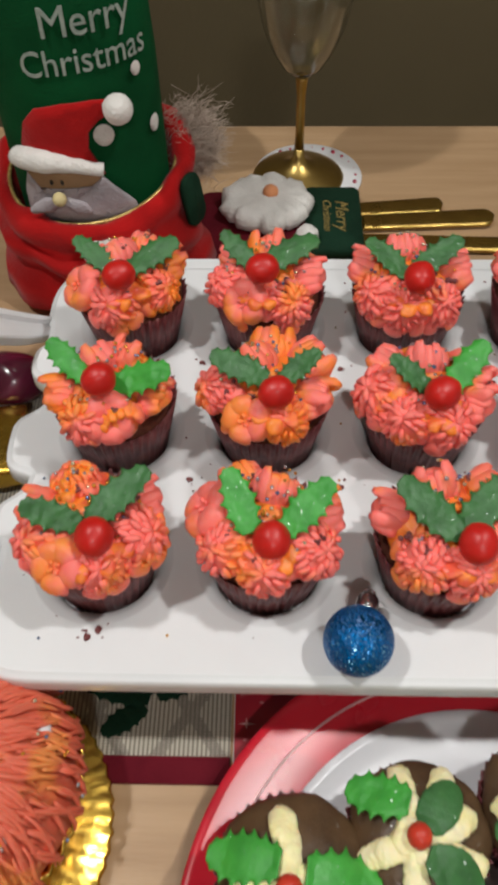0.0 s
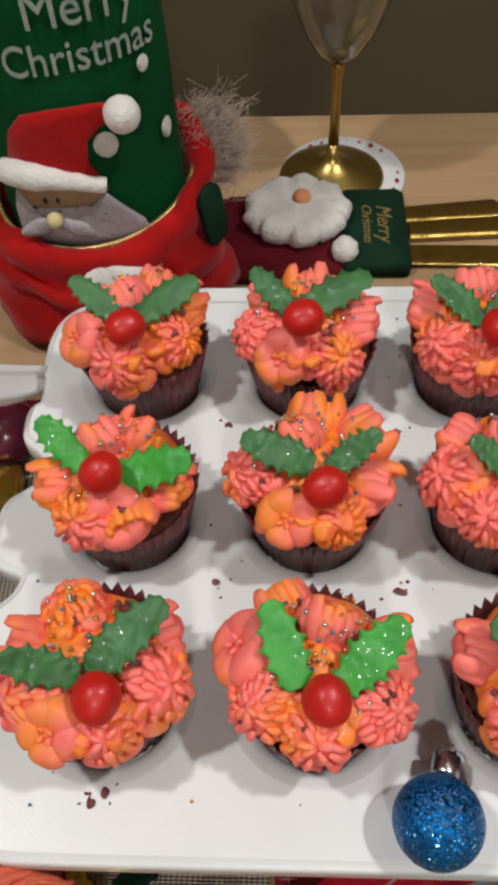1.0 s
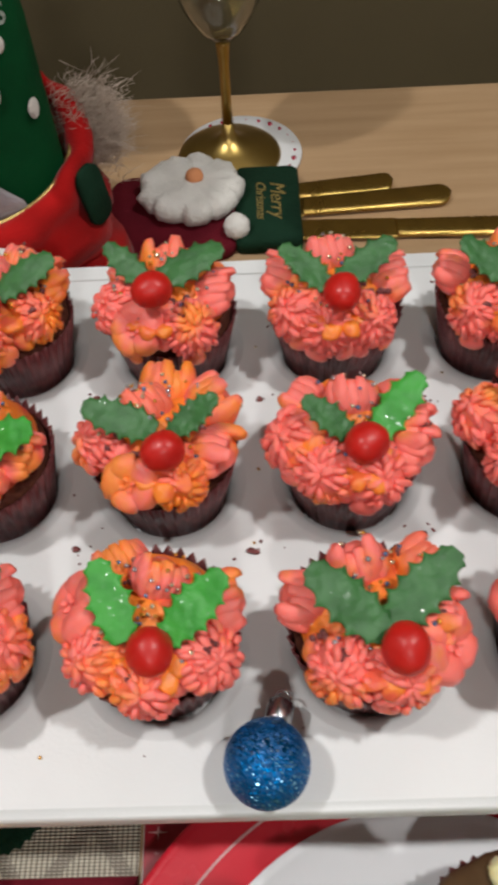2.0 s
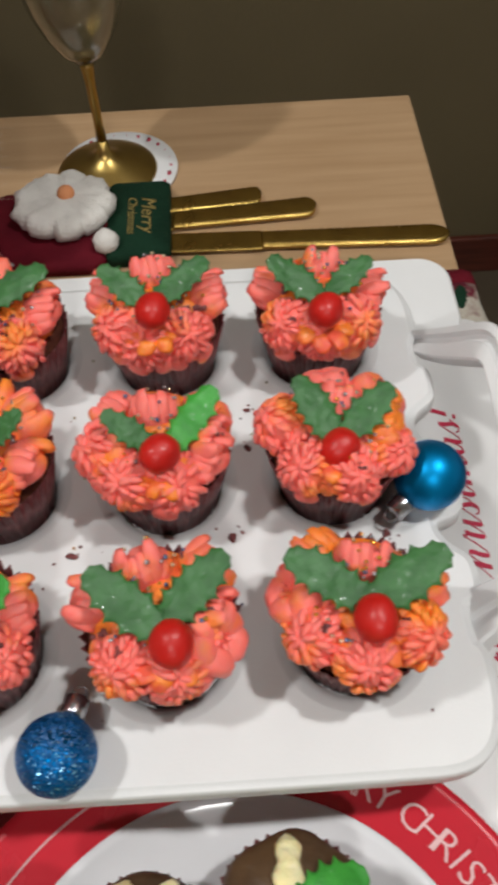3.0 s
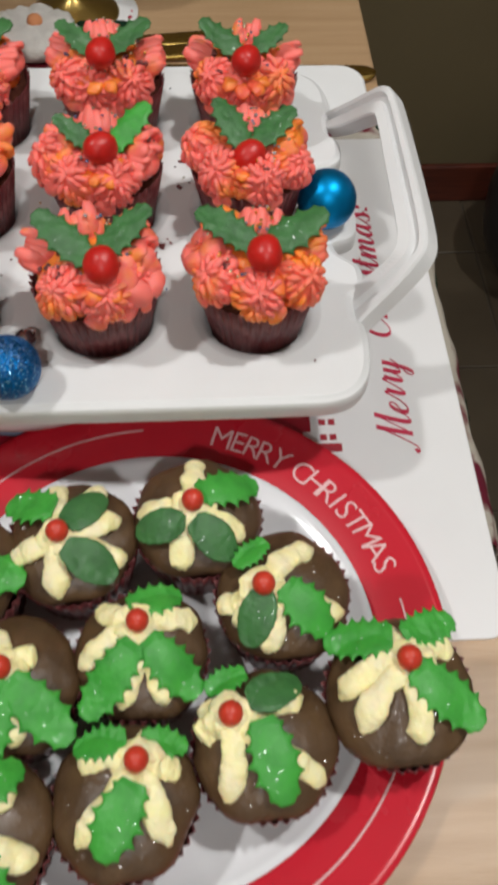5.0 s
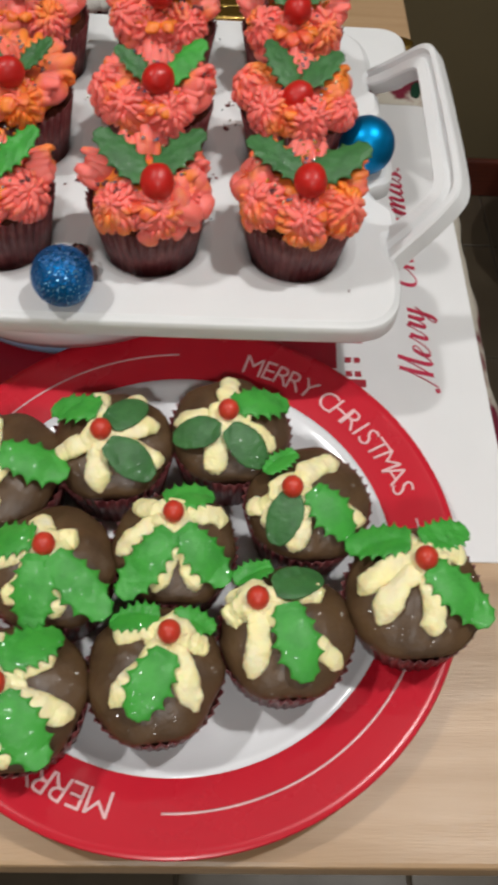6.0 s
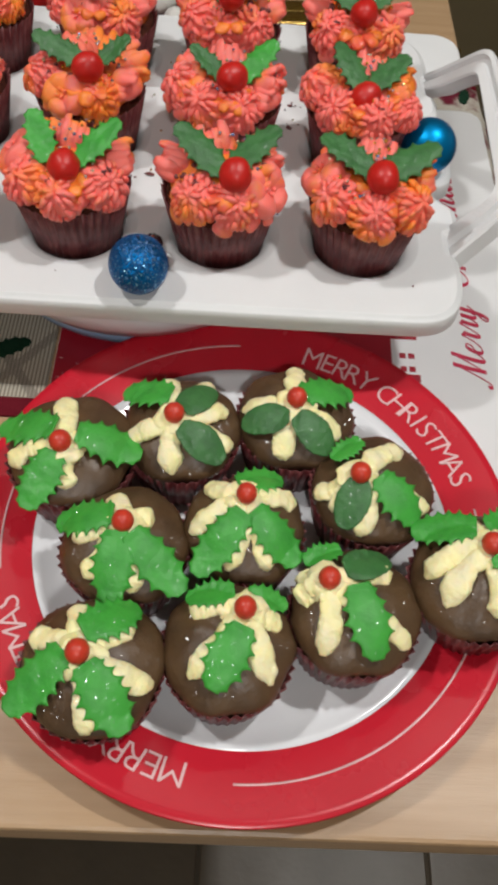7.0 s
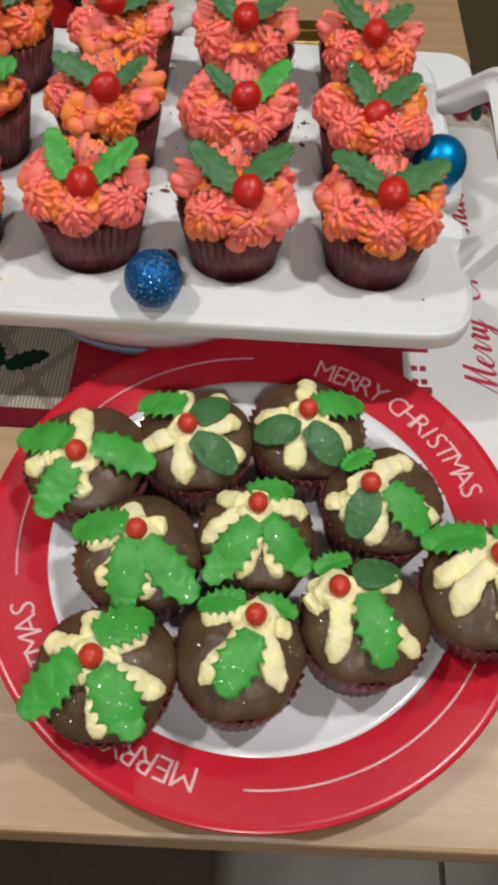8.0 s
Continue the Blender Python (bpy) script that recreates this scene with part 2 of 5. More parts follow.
def placed(name, me, mat, parent=None, label="", smooth=True, at=None):
    if not me.materials:
        me.materials.append(mat)
        if smooth:
            me.polygons.foreach_set("use_smooth", [True] * len(me.polygons))
    ob = new(name, me)
    ob.parent = parent
    if at is not None:
        ob.matrix_basis = at
    return tagged(ob, label) if label else ob


def thing(name, label, category, group="", at=(0, 0, 0), turn=0):
    ob = new(name)
    ob.empty_display_size = 0.01
    ob.matrix_basis = pose(*at, 0, 0, turn)
    return tagged(ob, label, category, group)


def mesh_of(name, bm):
    me = bpy.data.meshes.new(name)
    bmesh.ops.recalc_face_normals(bm, faces=bm.faces[:])
    bm.to_mesh(me)
    bm.free()
    return me


def rings(bm, loops, close=True, cap_start=True, cap_end=True):
    """Skins a list of loops of equal length."""
    rows = [[bm.verts.new(p) for p in loop] for loop in loops]
    n = len(rows[0])
    for a, b in zip(rows, rows[1:]):
        for i in range(n if close else n - 1):
            bm.faces.new((a[i], a[(i + 1) % n], b[(i + 1) % n], b[i]))
    if cap_start:
        bm.faces.new(rows[0])
    if cap_end:
        bm.faces.new(rows[-1])
    return rows


def lathe(bm, profile, seg=48, cx=0.0, cy=0.0, sx=1.0, sy=1.0, ripple=None, cap=(True, True)):
    """Turns (radius, height) pairs round an upright axis; ripple(angle, step) scales the radius."""
    loops = []
    for k, (r, z) in enumerate(profile):
        loops.append([(cx + sx * r * math.cos(a) * (ripple(a, k) if ripple else 1), cy + sy * r * math.sin(a) * (ripple(a, k) if ripple else 1), z)
                      for a in (2 * math.pi * i / seg for i in range(seg))])
    rings(bm, loops, True, *cap)
    return bm


def tube(bm, points, radii, seg=10, flat=1.0):
    """A tube through points, with a radius for each; flat squeezes it upright."""
    pts = [Vector(p) for p in points]
    loops = []
    for i, p in enumerate(pts):
        d = (pts[min(i + 1, len(pts) - 1)] - pts[max(i - 1, 0)]).normalized()
        side = d.cross(Vector((0, 0, 1)))
        side = side.normalized() if side.length > 1e-4 else Vector((1, 0, 0))
        up = side.cross(d)
        r = radii[i] if isinstance(radii, (list, tuple)) else radii
        loops.append([p + side * r * math.cos(a) + up * r * flat * math.sin(a) for a in (2 * math.pi * k / seg for k in range(seg))])
    rings(bm, loops)
    return bm


def ball(bm, c, r, sx=1.0, sy=1.0, sz=1.0, u=20, v=12):
    m = Matrix.Translation(c) @ Matrix.Diagonal((sx, sy, sz, 1))
    return bmesh.ops.create_uvsphere(bm, u_segments=u, v_segments=v, radius=r, matrix=m)["verts"]


def box(bm, x0, y0, z0, x1, y1, z1, bevel=0.0, segments=2):
    vs = bmesh.ops.create_cube(bm, size=1, matrix=Matrix.Translation(((x0 + x1) / 2, (y0 + y1) / 2, (z0 + z1) / 2)) @ Matrix.Diagonal((x1 - x0, y1 - y0, z1 - z0, 1)))["verts"]
    if bevel:
        edges = list({e for v in vs for e in v.link_edges})
        bmesh.ops.bevel(bm, geom=edges, offset=bevel, segments=segments, affect="EDGES", profile=0.5)
    return bm


def roughen(bm, amount, scale, verts=None):
    for v in verts or bm.verts:
        v.co += noise.noise_vector(v.co * scale) * amount


def round_rect(x0, y0, x1, y1, r, n=6):
    out = []
    for cx, cy, a0 in ((x1 - r, y1 - r, 0), (x0 + r, y1 - r, 90), (x0 + r, y0 + r, 180), (x1 - r, y0 + r, 270)):
        out += [(cx + r * math.cos(radians(a0 + 90 * k / n)), cy + r * math.sin(radians(a0 + 90 * k / n))) for k in range(n + 1)]
    return out


def slab(bm, outline, z0, z1, edge=0.0):
    """A flat plate of that outline, its top edge eased."""
    c = np.mean(outline, axis=0)
    def loop(z, k):
        return [(x - (x - c[0]) * k, y - (y - c[1]) * k, z) for x, y in outline]
    size = max(np.ptp(np.array(outline), axis=0)) / 2
    rings(bm, [loop(z0, 0)] + ([loop(z1 - edge, 0), loop(z1, edge / size)] if edge else [loop(z1, 0)]))
    return bm


def letters(body, size, depth=0.0004, shear=0.0, align="LEFT", thin=0.0):
    """The built-in font's letters as a mesh, lying in the xy plane."""
    cu = bpy.data.curves.new("letters", "FONT")
    cu.body, cu.size, cu.extrude, cu.shear, cu.align_x, cu.resolution_u = body, size, depth / 2, shear, align, 3
    cu.offset = -thin
    ob = new("letters", cu)
    me = bpy.data.meshes.new_from_object(ob.evaluated_get(bpy.context.evaluated_depsgraph_get()))
    bpy.data.objects.remove(ob)
    bpy.data.curves.remove(cu)
    me.materials.clear()
    return me


# ---- the room ----
def structure(name, bm, mat, label, category, smooth=False):
    return tagged(part(name, bm, mat, None, "", smooth), label, category, kind="structure")


X0, X1, Y0, Y1 = -2.3, 2.4, -2.2, 1.27
structure("wall_north", box(bmesh.new(), X0, Y1, FLOOR, X1, Y1 + 0.1, CEILING), WALL, "dark taupe painted wall behind the table", "wall")
# south, east and west walls are unseen, added and kept pale to bounce light
structure("wall_south", box(bmesh.new(), X0, Y0 - 0.1, FLOOR, X1, Y0, CEILING), BOUNCE_WALL, "unseen cream wall, painted pale to bounce light", "wall")
structure("wall_east", box(bmesh.new(), X1, Y0, FLOOR, X1 + 0.1, Y1, CEILING), BOUNCE_WALL, "unseen cream side wall, painted pale to bounce light", "wall")
structure("wall_west", box(bmesh.new(), X0 - 0.1, Y0, FLOOR, X0, Y1, CEILING), BOUNCE_WALL, "unseen cream side wall, painted pale to bounce light", "wall")
structure("ceiling", box(bmesh.new(), X0, Y0, CEILING, X1, Y1, CEILING + 0.1), CEIL, "unseen plain white painted ceiling", "ceiling")
floor = structure("floor", box(bmesh.new(), X0, Y0, FLOOR - 0.1, X1, Y1, FLOOR - 0.004), GROUT, "grey-beige tiled floor with grouted joints, darkened for table shade", "floor")
structure("baseboard", box(bmesh.new(), X0, Y1 - 0.015, FLOOR, X1, Y1 - 0.001, FLOOR + 0.09, 0.004), SKIRT, "dark mahogany baseboard along the wall", "baseboard")
# fixtures for all of LIGHTS, the added third fill included
for lx, ly, watts, wide in LIGHTS:
    lamp = thing("ceiling_or_fill_light", "round recessed ceiling or added fill light with a glowing diffuser", "ceiling light", "ceiling lights", (lx, ly, CEILING))
    part("frame", lathe(bmesh.new(), [(0.05, 0.0), (0.062, 0.0), (0.064, -0.006), (0.058, -0.012), (0.05, -0.008)], 40, cap=(False, False)), WHITE_PLASTIC, lamp)
    part("diffuser", lathe(bmesh.new(), [(0.0501, -0.002), (0.0501, -0.006), (0.03, -0.007)], 40), GLOW, lamp)

# ---- the table ----
table = thing("table", "pale oak table with a plain square edge", "table")
top = bmesh.new()
box(top, -1.05, -0.128, -0.032, 0.315, 0.735, -0.0012, 0.0025)
part("tabletop", top, WOOD, table, smooth=False)
for lx, ly in ((-0.95, 0.03), (0.20, 0.03), (-0.95, 0.62), (0.20, 0.62)):
    part("leg", box(bmesh.new(), lx - 0.03, ly - 0.03, FLOOR - 0.002, lx + 0.03, ly + 0.03, -0.032, 0.004), WOOD, table, smooth=False)
for y0, y1 in ((0.02, 0.045), (0.605, 0.63)):
    part("apron", box(bmesh.new(), -0.92, y0, -0.11, 0.17, y1, -0.0325), WOOD, table, smooth=False)

# black rounded bag on the floor by the wall
bag = bmesh.new()
ball(bag, (0, 0, 0.17), 0.17, 1.0, 0.9, 1.0, 28, 18)
roughen(bag, 0.012, 14)
for v in bag.verts:
    v.co.z = max(v.co.z, 0.0)
tagged(part("floor_bag", bag, BLACK, at=pose(0.84, 1.03, FLOOR)), "soft black leather bag on the tiled floor", "bag")

# ---- placemats ----
mat_card = thing("printed_placemat", "glossy white and red printed festive placemat", "placemat")
part("card", slab(bmesh.new(), round_rect(-0.002, 0.028, 0.320, 0.455, 0.014), -0.0012, 0.0, 0.0004), MAT_WHITE, mat_card, smooth=False)
red = [(-0.0015, 0.0295), (0.232, 0.0295), (0.232, 0.150), (0.2405, 0.150), (0.2405, 0.156), (0.222, 0.156), (0.222, 0.160), (0.217, 0.160), (0.217, 0.165), (0.222, 0.165), (0.2225, 0.187),
       (0.2405, 0.187), (0.2405, 0.230), (0.225, 0.230), (0.225, 0.300), (0.236, 0.300), (0.236, 0.445), (-0.0015, 0.445)]
part("red_print", slab(bmesh.new(), red, 0.0, 0.0005), MAT_RED, mat_card, "dark red printed sky", False)
for wx, wy in ((0.2275, 0.170), (0.2335, 0.170), (0.2275, 0.1585), (0.2335, 0.1585)):
    part("window_print", box(bmesh.new(), wx, wy, 0.0, wx + 0.0042, wy + 0.0042, 0.0006), MAT_RED, mat_card, smooth=False)
PEN = {}


def pen(ch, advance, *strokes):
    """A letter of the brush script: its advance and its strokes, in tenths of the small letters' height."""
    PEN[ch] = (advance, strokes)


pen("M", 20, [(-4.5, 0.5), (-3.5, -1.5), (-1, -0.6), (2, 6), (4.5, 14), (6, 20)], [(6, 20), (6.2, 10), (7, 0.3)], [(7, 0.3), (10.5, 9), (14.5, 20)], [(14.5, 20), (14.2, 10), (14.5, 3), (16, 0), (18.2, 1.2), (20, 4)])
pen("e", 9.5, [(0, 4), (3.5, 5), (6.4, 7.6), (5.5, 9.9), (3.2, 9.2), (1.3, 5.5), (1.6, 1.5), (4, 0), (7, 1.2), (9.5, 4)])
pen("r", 9.5, [(0, 4), (2, 8), (3, 11)], [(3, 11), (4.2, 9.6), (5.6, 9.4), (5.1, 6.5), (5.2, 1.6), (6.4, 0), (8, 1.2), (9.5, 4)])
pen("y", 11, [(0, 4), (1.5, 9.8)], [(1.5, 9.8), (1.5, 4), (2.4, 0.8), (4.2, 0.5), (6, 3.4), (7.2, 9.8)], [(7.2, 9.8), (6.9, 2), (6.2, -4.5), (4, -7.5), (2, -6), (3.6, -3), (7.5, 0), (11, 4.5)])
pen("C", 14, [(13.5, 15.5), (14.2, 18.5), (11.5, 20), (6.5, 17), (3, 10), (3, 4), (6, 0.3), (10, 0.6), (14, 4)])
pen("h", 13, [(0, 4), (4, 11), (6, 18), (4.6, 20.3), (3.1, 17), (2.9, 9), (3, 0)], [(3, 0), (4.5, 6), (7, 9.8), (8.8, 8.6), (8.4, 4), (9, 0.6), (11, 1), (13, 4)])
pen("i", 6.5, [(0, 4), (2, 9.8)], [(2, 9.8), (1.9, 4), (2.6, 0.4), (4.4, 0.7), (6.5, 4)], [(3, 15), (2.9, 13.4)])
pen("s", 8.5, [(0, 4), (2.6, 8.6), (4.2, 11)], [(4.2, 11), (4.8, 7), (6.0, 3), (4.6, 0.1), (2, 0.3), (1.0, 2)], [(4.6, 0.1), (8.5, 4)])
pen("t", 8, [(0, 4), (3.4, 16)], [(3.4, 16), (3, 8), (3.2, 1.5), (5, 0.2), (8, 4)], [(0.4, 11), (3, 11.4), (6.6, 11.2)])
pen("m", 18, [(0, 4), (2, 9.8)], [(2, 9.8), (2, 0)], [(2, 0), (4, 7), (6.2, 9.8), (7.6, 8.4), (7.4, 0)], [(7.4, 0), (9.4, 7), (11.6, 9.8), (13.2, 8.4), (12.9, 3), (14, 0.3), (16, 1), (18, 4)])
pen("a", 12.5, [(7.4, 8.6), (5, 10), (2, 7.5), (1.2, 3), (3, 0.2), (5.5, 2.4), (7.6, 9.8)], [(7.6, 9.8), (7.4, 3.5), (8.4, 0.4), (10.3, 1), (12.5, 4)])
pen("!", 8, [(4, 19), (3.6, 12), (3, 5.5)], [(2.6, 1.8), (2.5, 0.4)])


def script(word, unit, slant=0.34, spread=1.0):
    """A word in brush strokes, broad where the pen goes down and fine where it rises."""
    bm, x0, level = bmesh.new(), 0.0, 0.0
    for ch in word:
        advance, strokes = PEN[ch]
        for line in strokes:
            pts = [Vector((x0 + x * spread, y)) for x, y in line]
            pts = [2 * pts[0] - pts[1]] + pts + [2 * pts[-1] - pts[-2]]
            run = []
            for a, b, c, d in zip(pts, pts[1:], pts[2:], pts[3:]):
                for k in range(7):
                    u = k / 7
                    run.append(0.5 * (2 * b + (c - a) * u + (2 * a - 5 * b + 4 * c - d) * u * u + (3 * b - a - 3 * c + d) * u ** 3))
            run.append(pts[-2])
            level += 0.00001
            loops = []
            for i, p in enumerate(run):
                d = (run[min(i + 1, len(run) - 1)] - run[max(i - 1, 0)]).normalized()
                w = 0.32 + 1.05 * max(0.0, -d.y) ** 1.3
                side = Vector((-d.y, d.x)) * w
                q = [p - side, p + side]
                q = [((v.x + slant * v.y) * unit, v.y * unit) for v in q]
                loops.append([(*q[0], 0), (*q[1], 0), (*q[1], 0.0004 + level), (*q[0], 0.0004 + level)])
            rings(bm, loops)
        x0 += advance * spread
    return mesh_of("lettering", bm)


placed("lettering", script("Merry", 0.00112, spread=1.0), TEXT_RED, mat_card, "crimson brush script lettering", False, pose(0.2865, 0.1535, 0.0002, 0, 0, 91))
placed("lettering", script("Christmas!", 0.00112, spread=1.16), TEXT_RED, mat_card, "crimson brush script lettering", False, pose(0.2840, 0.2370, 0.0002, 0, 0, 90))


def star(cx, cy, r, parent):
    bm = bmesh.new()
    pts = [(cx + (r if k % 2 == 0 else r * 0.16) * math.cos(math.pi * k / 4) * (1 if k % 4 == 0 else 0.75),
            cy + (r if k % 2 == 0 else r * 0.16) * math.sin(math.pi * k / 4) * (1 if k % 4 == 0 else 0.75)) for k in range(8)]
    part("star_print", slab(bm, pts, 0.0, 0.0008), PINK_PRINT, parent, smooth=False)


for sx, sy, sr in ((0.005, 0.137, 0.0046), (0.0135, 0.149, 0.0014), (0.0045, 0.128, 0.0016), (0.028, 0.158, 0.0014), (0.002, 0.153, 0.0012)):
    star(sx, sy, sr, mat_card)

woven = thing("woven_placemat", "beige striped woven placemat with a burgundy border", "placemat")
part("cloth", slab(bmesh.new(), [(-0.36, 0.119), (-0.0035, 0.119), (-0.0035, 0.40), (-0.36, 0.40)], -0.0012, 0.0008), WEAVE, woven, smooth=False)
part("border", box(bmesh.new(), -0.372, 0.1045, -0.0012, -0.0035, 0.119, 0.0012, 0.0005), WINE_FELT, woven, "burgundy woven border", False)
part("border", box(bmesh.new(), -0.372, 0.40, -0.0012, -0.0035, 0.4145, 0.0012, 0.0005), WINE_FELT, woven, "burgundy woven border", False)


# ---- icing leaves ----
def leaf(base, tip, width, up=(0, 0, 1), teeth=7, tooth=0.16, thick=0.0016, cup=0.12, droop=0.0, surface=None):
    """An icing leaf from base to tip, with a saw-toothed edge; surface(x, y) is a height that it stays above."""
    bm = bmesh.new()
    b, t = Vector(base), Vector(tip)
    run = t - b
    side = Vector(up).cross(run).normalized()
    nrm = run.normalized().cross(side) * -1
    nrm = nrm if nrm.dot(Vector(up)) > 0 else -nrm
    n, m = 64, 7
    top_rows, low_rows = [], []
    for i in range(n + 1):
        s = i / n
        w = width * 0.5 * (math.sin(math.pi * min(1, s * 0.90 + 0.075)) ** 0.46) * (1 + 0.10 * noise.noise(Vector((s * 3, width * 4000, 1.7))))
        saw = (s * teeth + 0.4) % 1.0
        reach = w * (1.06 - tooth * math.sin(math.pi * saw ** 0.8) ** 0.7) if 0.05 < s < 0.98 else w * (1 - 0.5 * tooth)
        core = w * (1 - tooth) * 0.98
        a, c = [], []
        for j in range(-m, m + 1):
            q = j / m
            off = math.copysign(reach, j) if abs(j) == m else core * j / (m - 1)
            lat = 2 * off / width
            p = b + run * s + side * off + nrm * (cup * width * lat * lat - droop * run.length * s * s + 0.0011 * noise.noise(Vector((s * 2.6, lat * 0.8, width * 9000))) + 0.0004 * noise.noise(Vector((s * 9, lat * 3, width * 7000))))
            if surface:
                p.z = max(p.z, surface(p.x, p.y) + 0.0012)
            a.append(bm.verts.new(p + nrm * thick * (1 - 0.5 * q ** 4)))
            c.append(bm.verts.new(p))
        top_rows.append(a)
        low_rows.append(c)
    k = 2 * m
    for i in range(n):
        for j in range(k):
            bm.faces.new((top_rows[i][j], top_rows[i + 1][j], top_rows[i + 1][j + 1], top_rows[i][j + 1]))
            bm.faces.new((low_rows[i][j + 1], low_rows[i + 1][j + 1], low_rows[i + 1][j], low_rows[i][j]))
        for j in (0, k):
            bm.faces.new((top_rows[i][j], low_rows[i][j], low_rows[i + 1][j], top_rows[i + 1][j]))
    for r in (0, n):
        for j in range(k):
            bm.faces.new((top_rows[r][j], top_rows[r][j + 1], low_rows[r][j + 1], low_rows[r][j]))
    return bm


for (bx, by), (tx, ty) in (((-0.050, 0.150), (-0.088, 0.158)), ((-0.050, 0.152), (-0.062, 0.176)), ((-0.052, 0.146), (-0.075, 0.130)), ((-0.046, 0.152), (-0.020, 0.166))):
    part("leaf_motif", leaf((bx, by, 0.0009), (tx, ty, 0.0009), 0.016, (0, 0, 1), 5, 0.3, 0.0006, 0.0), DARK_GREEN, woven, "dark green printed leaf")


# a second cloth that shows past the printed mat and droops over the table's end
bm, border = bmesh.new(), bmesh.new()
for target, span in ((bm, np.linspace(0.085, 0.492, 40)), (border, np.linspace(0.492, 0.506, 3))):
    loops = []
    for y in span:
        sway = 0.003 * math.sin(y * 60) + 0.002 * math.sin(y * 140)
        edge = [(0.240, 0.0), (0.316, 0.0), (0.324, -0.003), (0.330 + sway * 0.4, -0.014), (0.333 + sway, -0.040), (0.334 + sway * 1.5, -0.075)]
        loops.append([(x, y, z - 0.0006) for x, z in edge] + [(x - 0.0012, y, z - 0.0012) for x, z in reversed(edge)])
    rings(target, loops)
drooping = thing("woven_placemat", "cream, green and wine red cloth placemat drooping over the table end", "placemat")
part("cloth", bm, RUNNER, drooping)
part("border", border, WINE_FELT, drooping, "burgundy woven border")
for y, w in ((0.470, 0.012), (0.330, 0.010), (0.205, 0.016), (0.150, 0.010)):
    part("leaf_motif", leaf((0.3375, y - w, -0.045), (0.3375, y + w, -0.040), 0.018, (1, 0, 0), 5, 0.3, 0.0012, 0.0), DARK_GREEN, drooping, "dark green printed leaf")
part("leaf_motif", leaf((0.3070, 0.466, 0.0), (0.3120, 0.488, 0.0), 0.011, (0, 0, 1), 5, 0.3, 0.0006, 0.0), DARK_GREEN, drooping, "dark green printed leaf")


# ---- piped blossoms ----
def petal(bm, p, d, up, length, width, thick, bow=0.0, seg=8, rows=6, blunt=0.55):
    """A rounded lobe from p along d; up is its outer face, bow lifts its middle."""
    d, up = Vector(d).normalized(), Vector(up)
    side = d.cross(up).normalized()
    up = side.cross(d)
    loops = []
    for i in range(rows + 1):
        s = i / rows
        k = math.sin(math.pi * (0.04 + 0.92 * s)) ** blunt
        c = Vector(p) + d * length * s + up * bow * math.sin(math.pi * s)
        loops.append([c + side * width * 0.5 * k * math.cos(a) + up * thick * 0.5 * k * math.sin(a) for a in (2 * math.pi * j / seg for j in range(seg))])
    rings(bm, loops)


def on_dome(al, th, r, flat=0.86):
    """A point of a dome, its outward normal and the way down its side."""
    out = Vector((math.cos(th), math.sin(th), 0))
    return out * r * math.sin(al) + Vector((0, 0, r * flat * math.cos(al))), out * math.sin(al) + Vector((0, 0, math.cos(al))), out * math.cos(al) - Vector((0, 0, math.sin(al)))


def mum(seed, r0=0.0118):
    """A piped carnation: rings of small finger petals on a dome, and a few broad smooth petals at its foot."""
    rnd = random.Random(seed)
    bm = bmesh.new()
    lathe(bm, [(r0 * 0.97 * math.sin(a), r0 * 0.84 * math.cos(a)) for a in (0.1, 0.4, 0.8, 1.2, 1.6, 2.0)], 24)
    for ring, (al, count) in enumerate(((12, 6), (34, 11), (57, 15), (81, 18), (104, 18))):
        for j in range(count):
            th = 2 * math.pi * (j + 0.5 * (ring % 2)) / count + rnd.gauss(0, 0.09)
            p, nrm, down = on_dome(radians(al + rnd.gauss(0, 3)), th, r0 * rnd.uniform(0.90, 1.04))
            side = nrm.cross(down)
            d = down + nrm * rnd.uniform(0.0, 0.22) + side * rnd.gauss(0, 0.38)
            size = rnd.uniform(0.85, 1.2)
            petal(bm, p - down * 0.0024 + nrm * 0.0001, d, nrm, 0.0062 * size, 0.0030 * size, 0.0032 * size, 0.0004, 8, 6, 0.42)
    th0 = rnd.uniform(0, 6.28)
    for j in range(3):
        th = th0 + j * rnd.uniform(0.9, 1.2)
        p, nrm, down = on_dome(radians(92), th, r0 * 0.86)
        petal(bm, p + Vector((0, 0, 0.001)), down * 0.75 + nrm * 0.9, nrm + Vector((0, 0, 0.9)), 0.0085, 0.0115, 0.0042, 0.0008, 12, 7, 0.4)
    return mesh_of("blossom", bm)


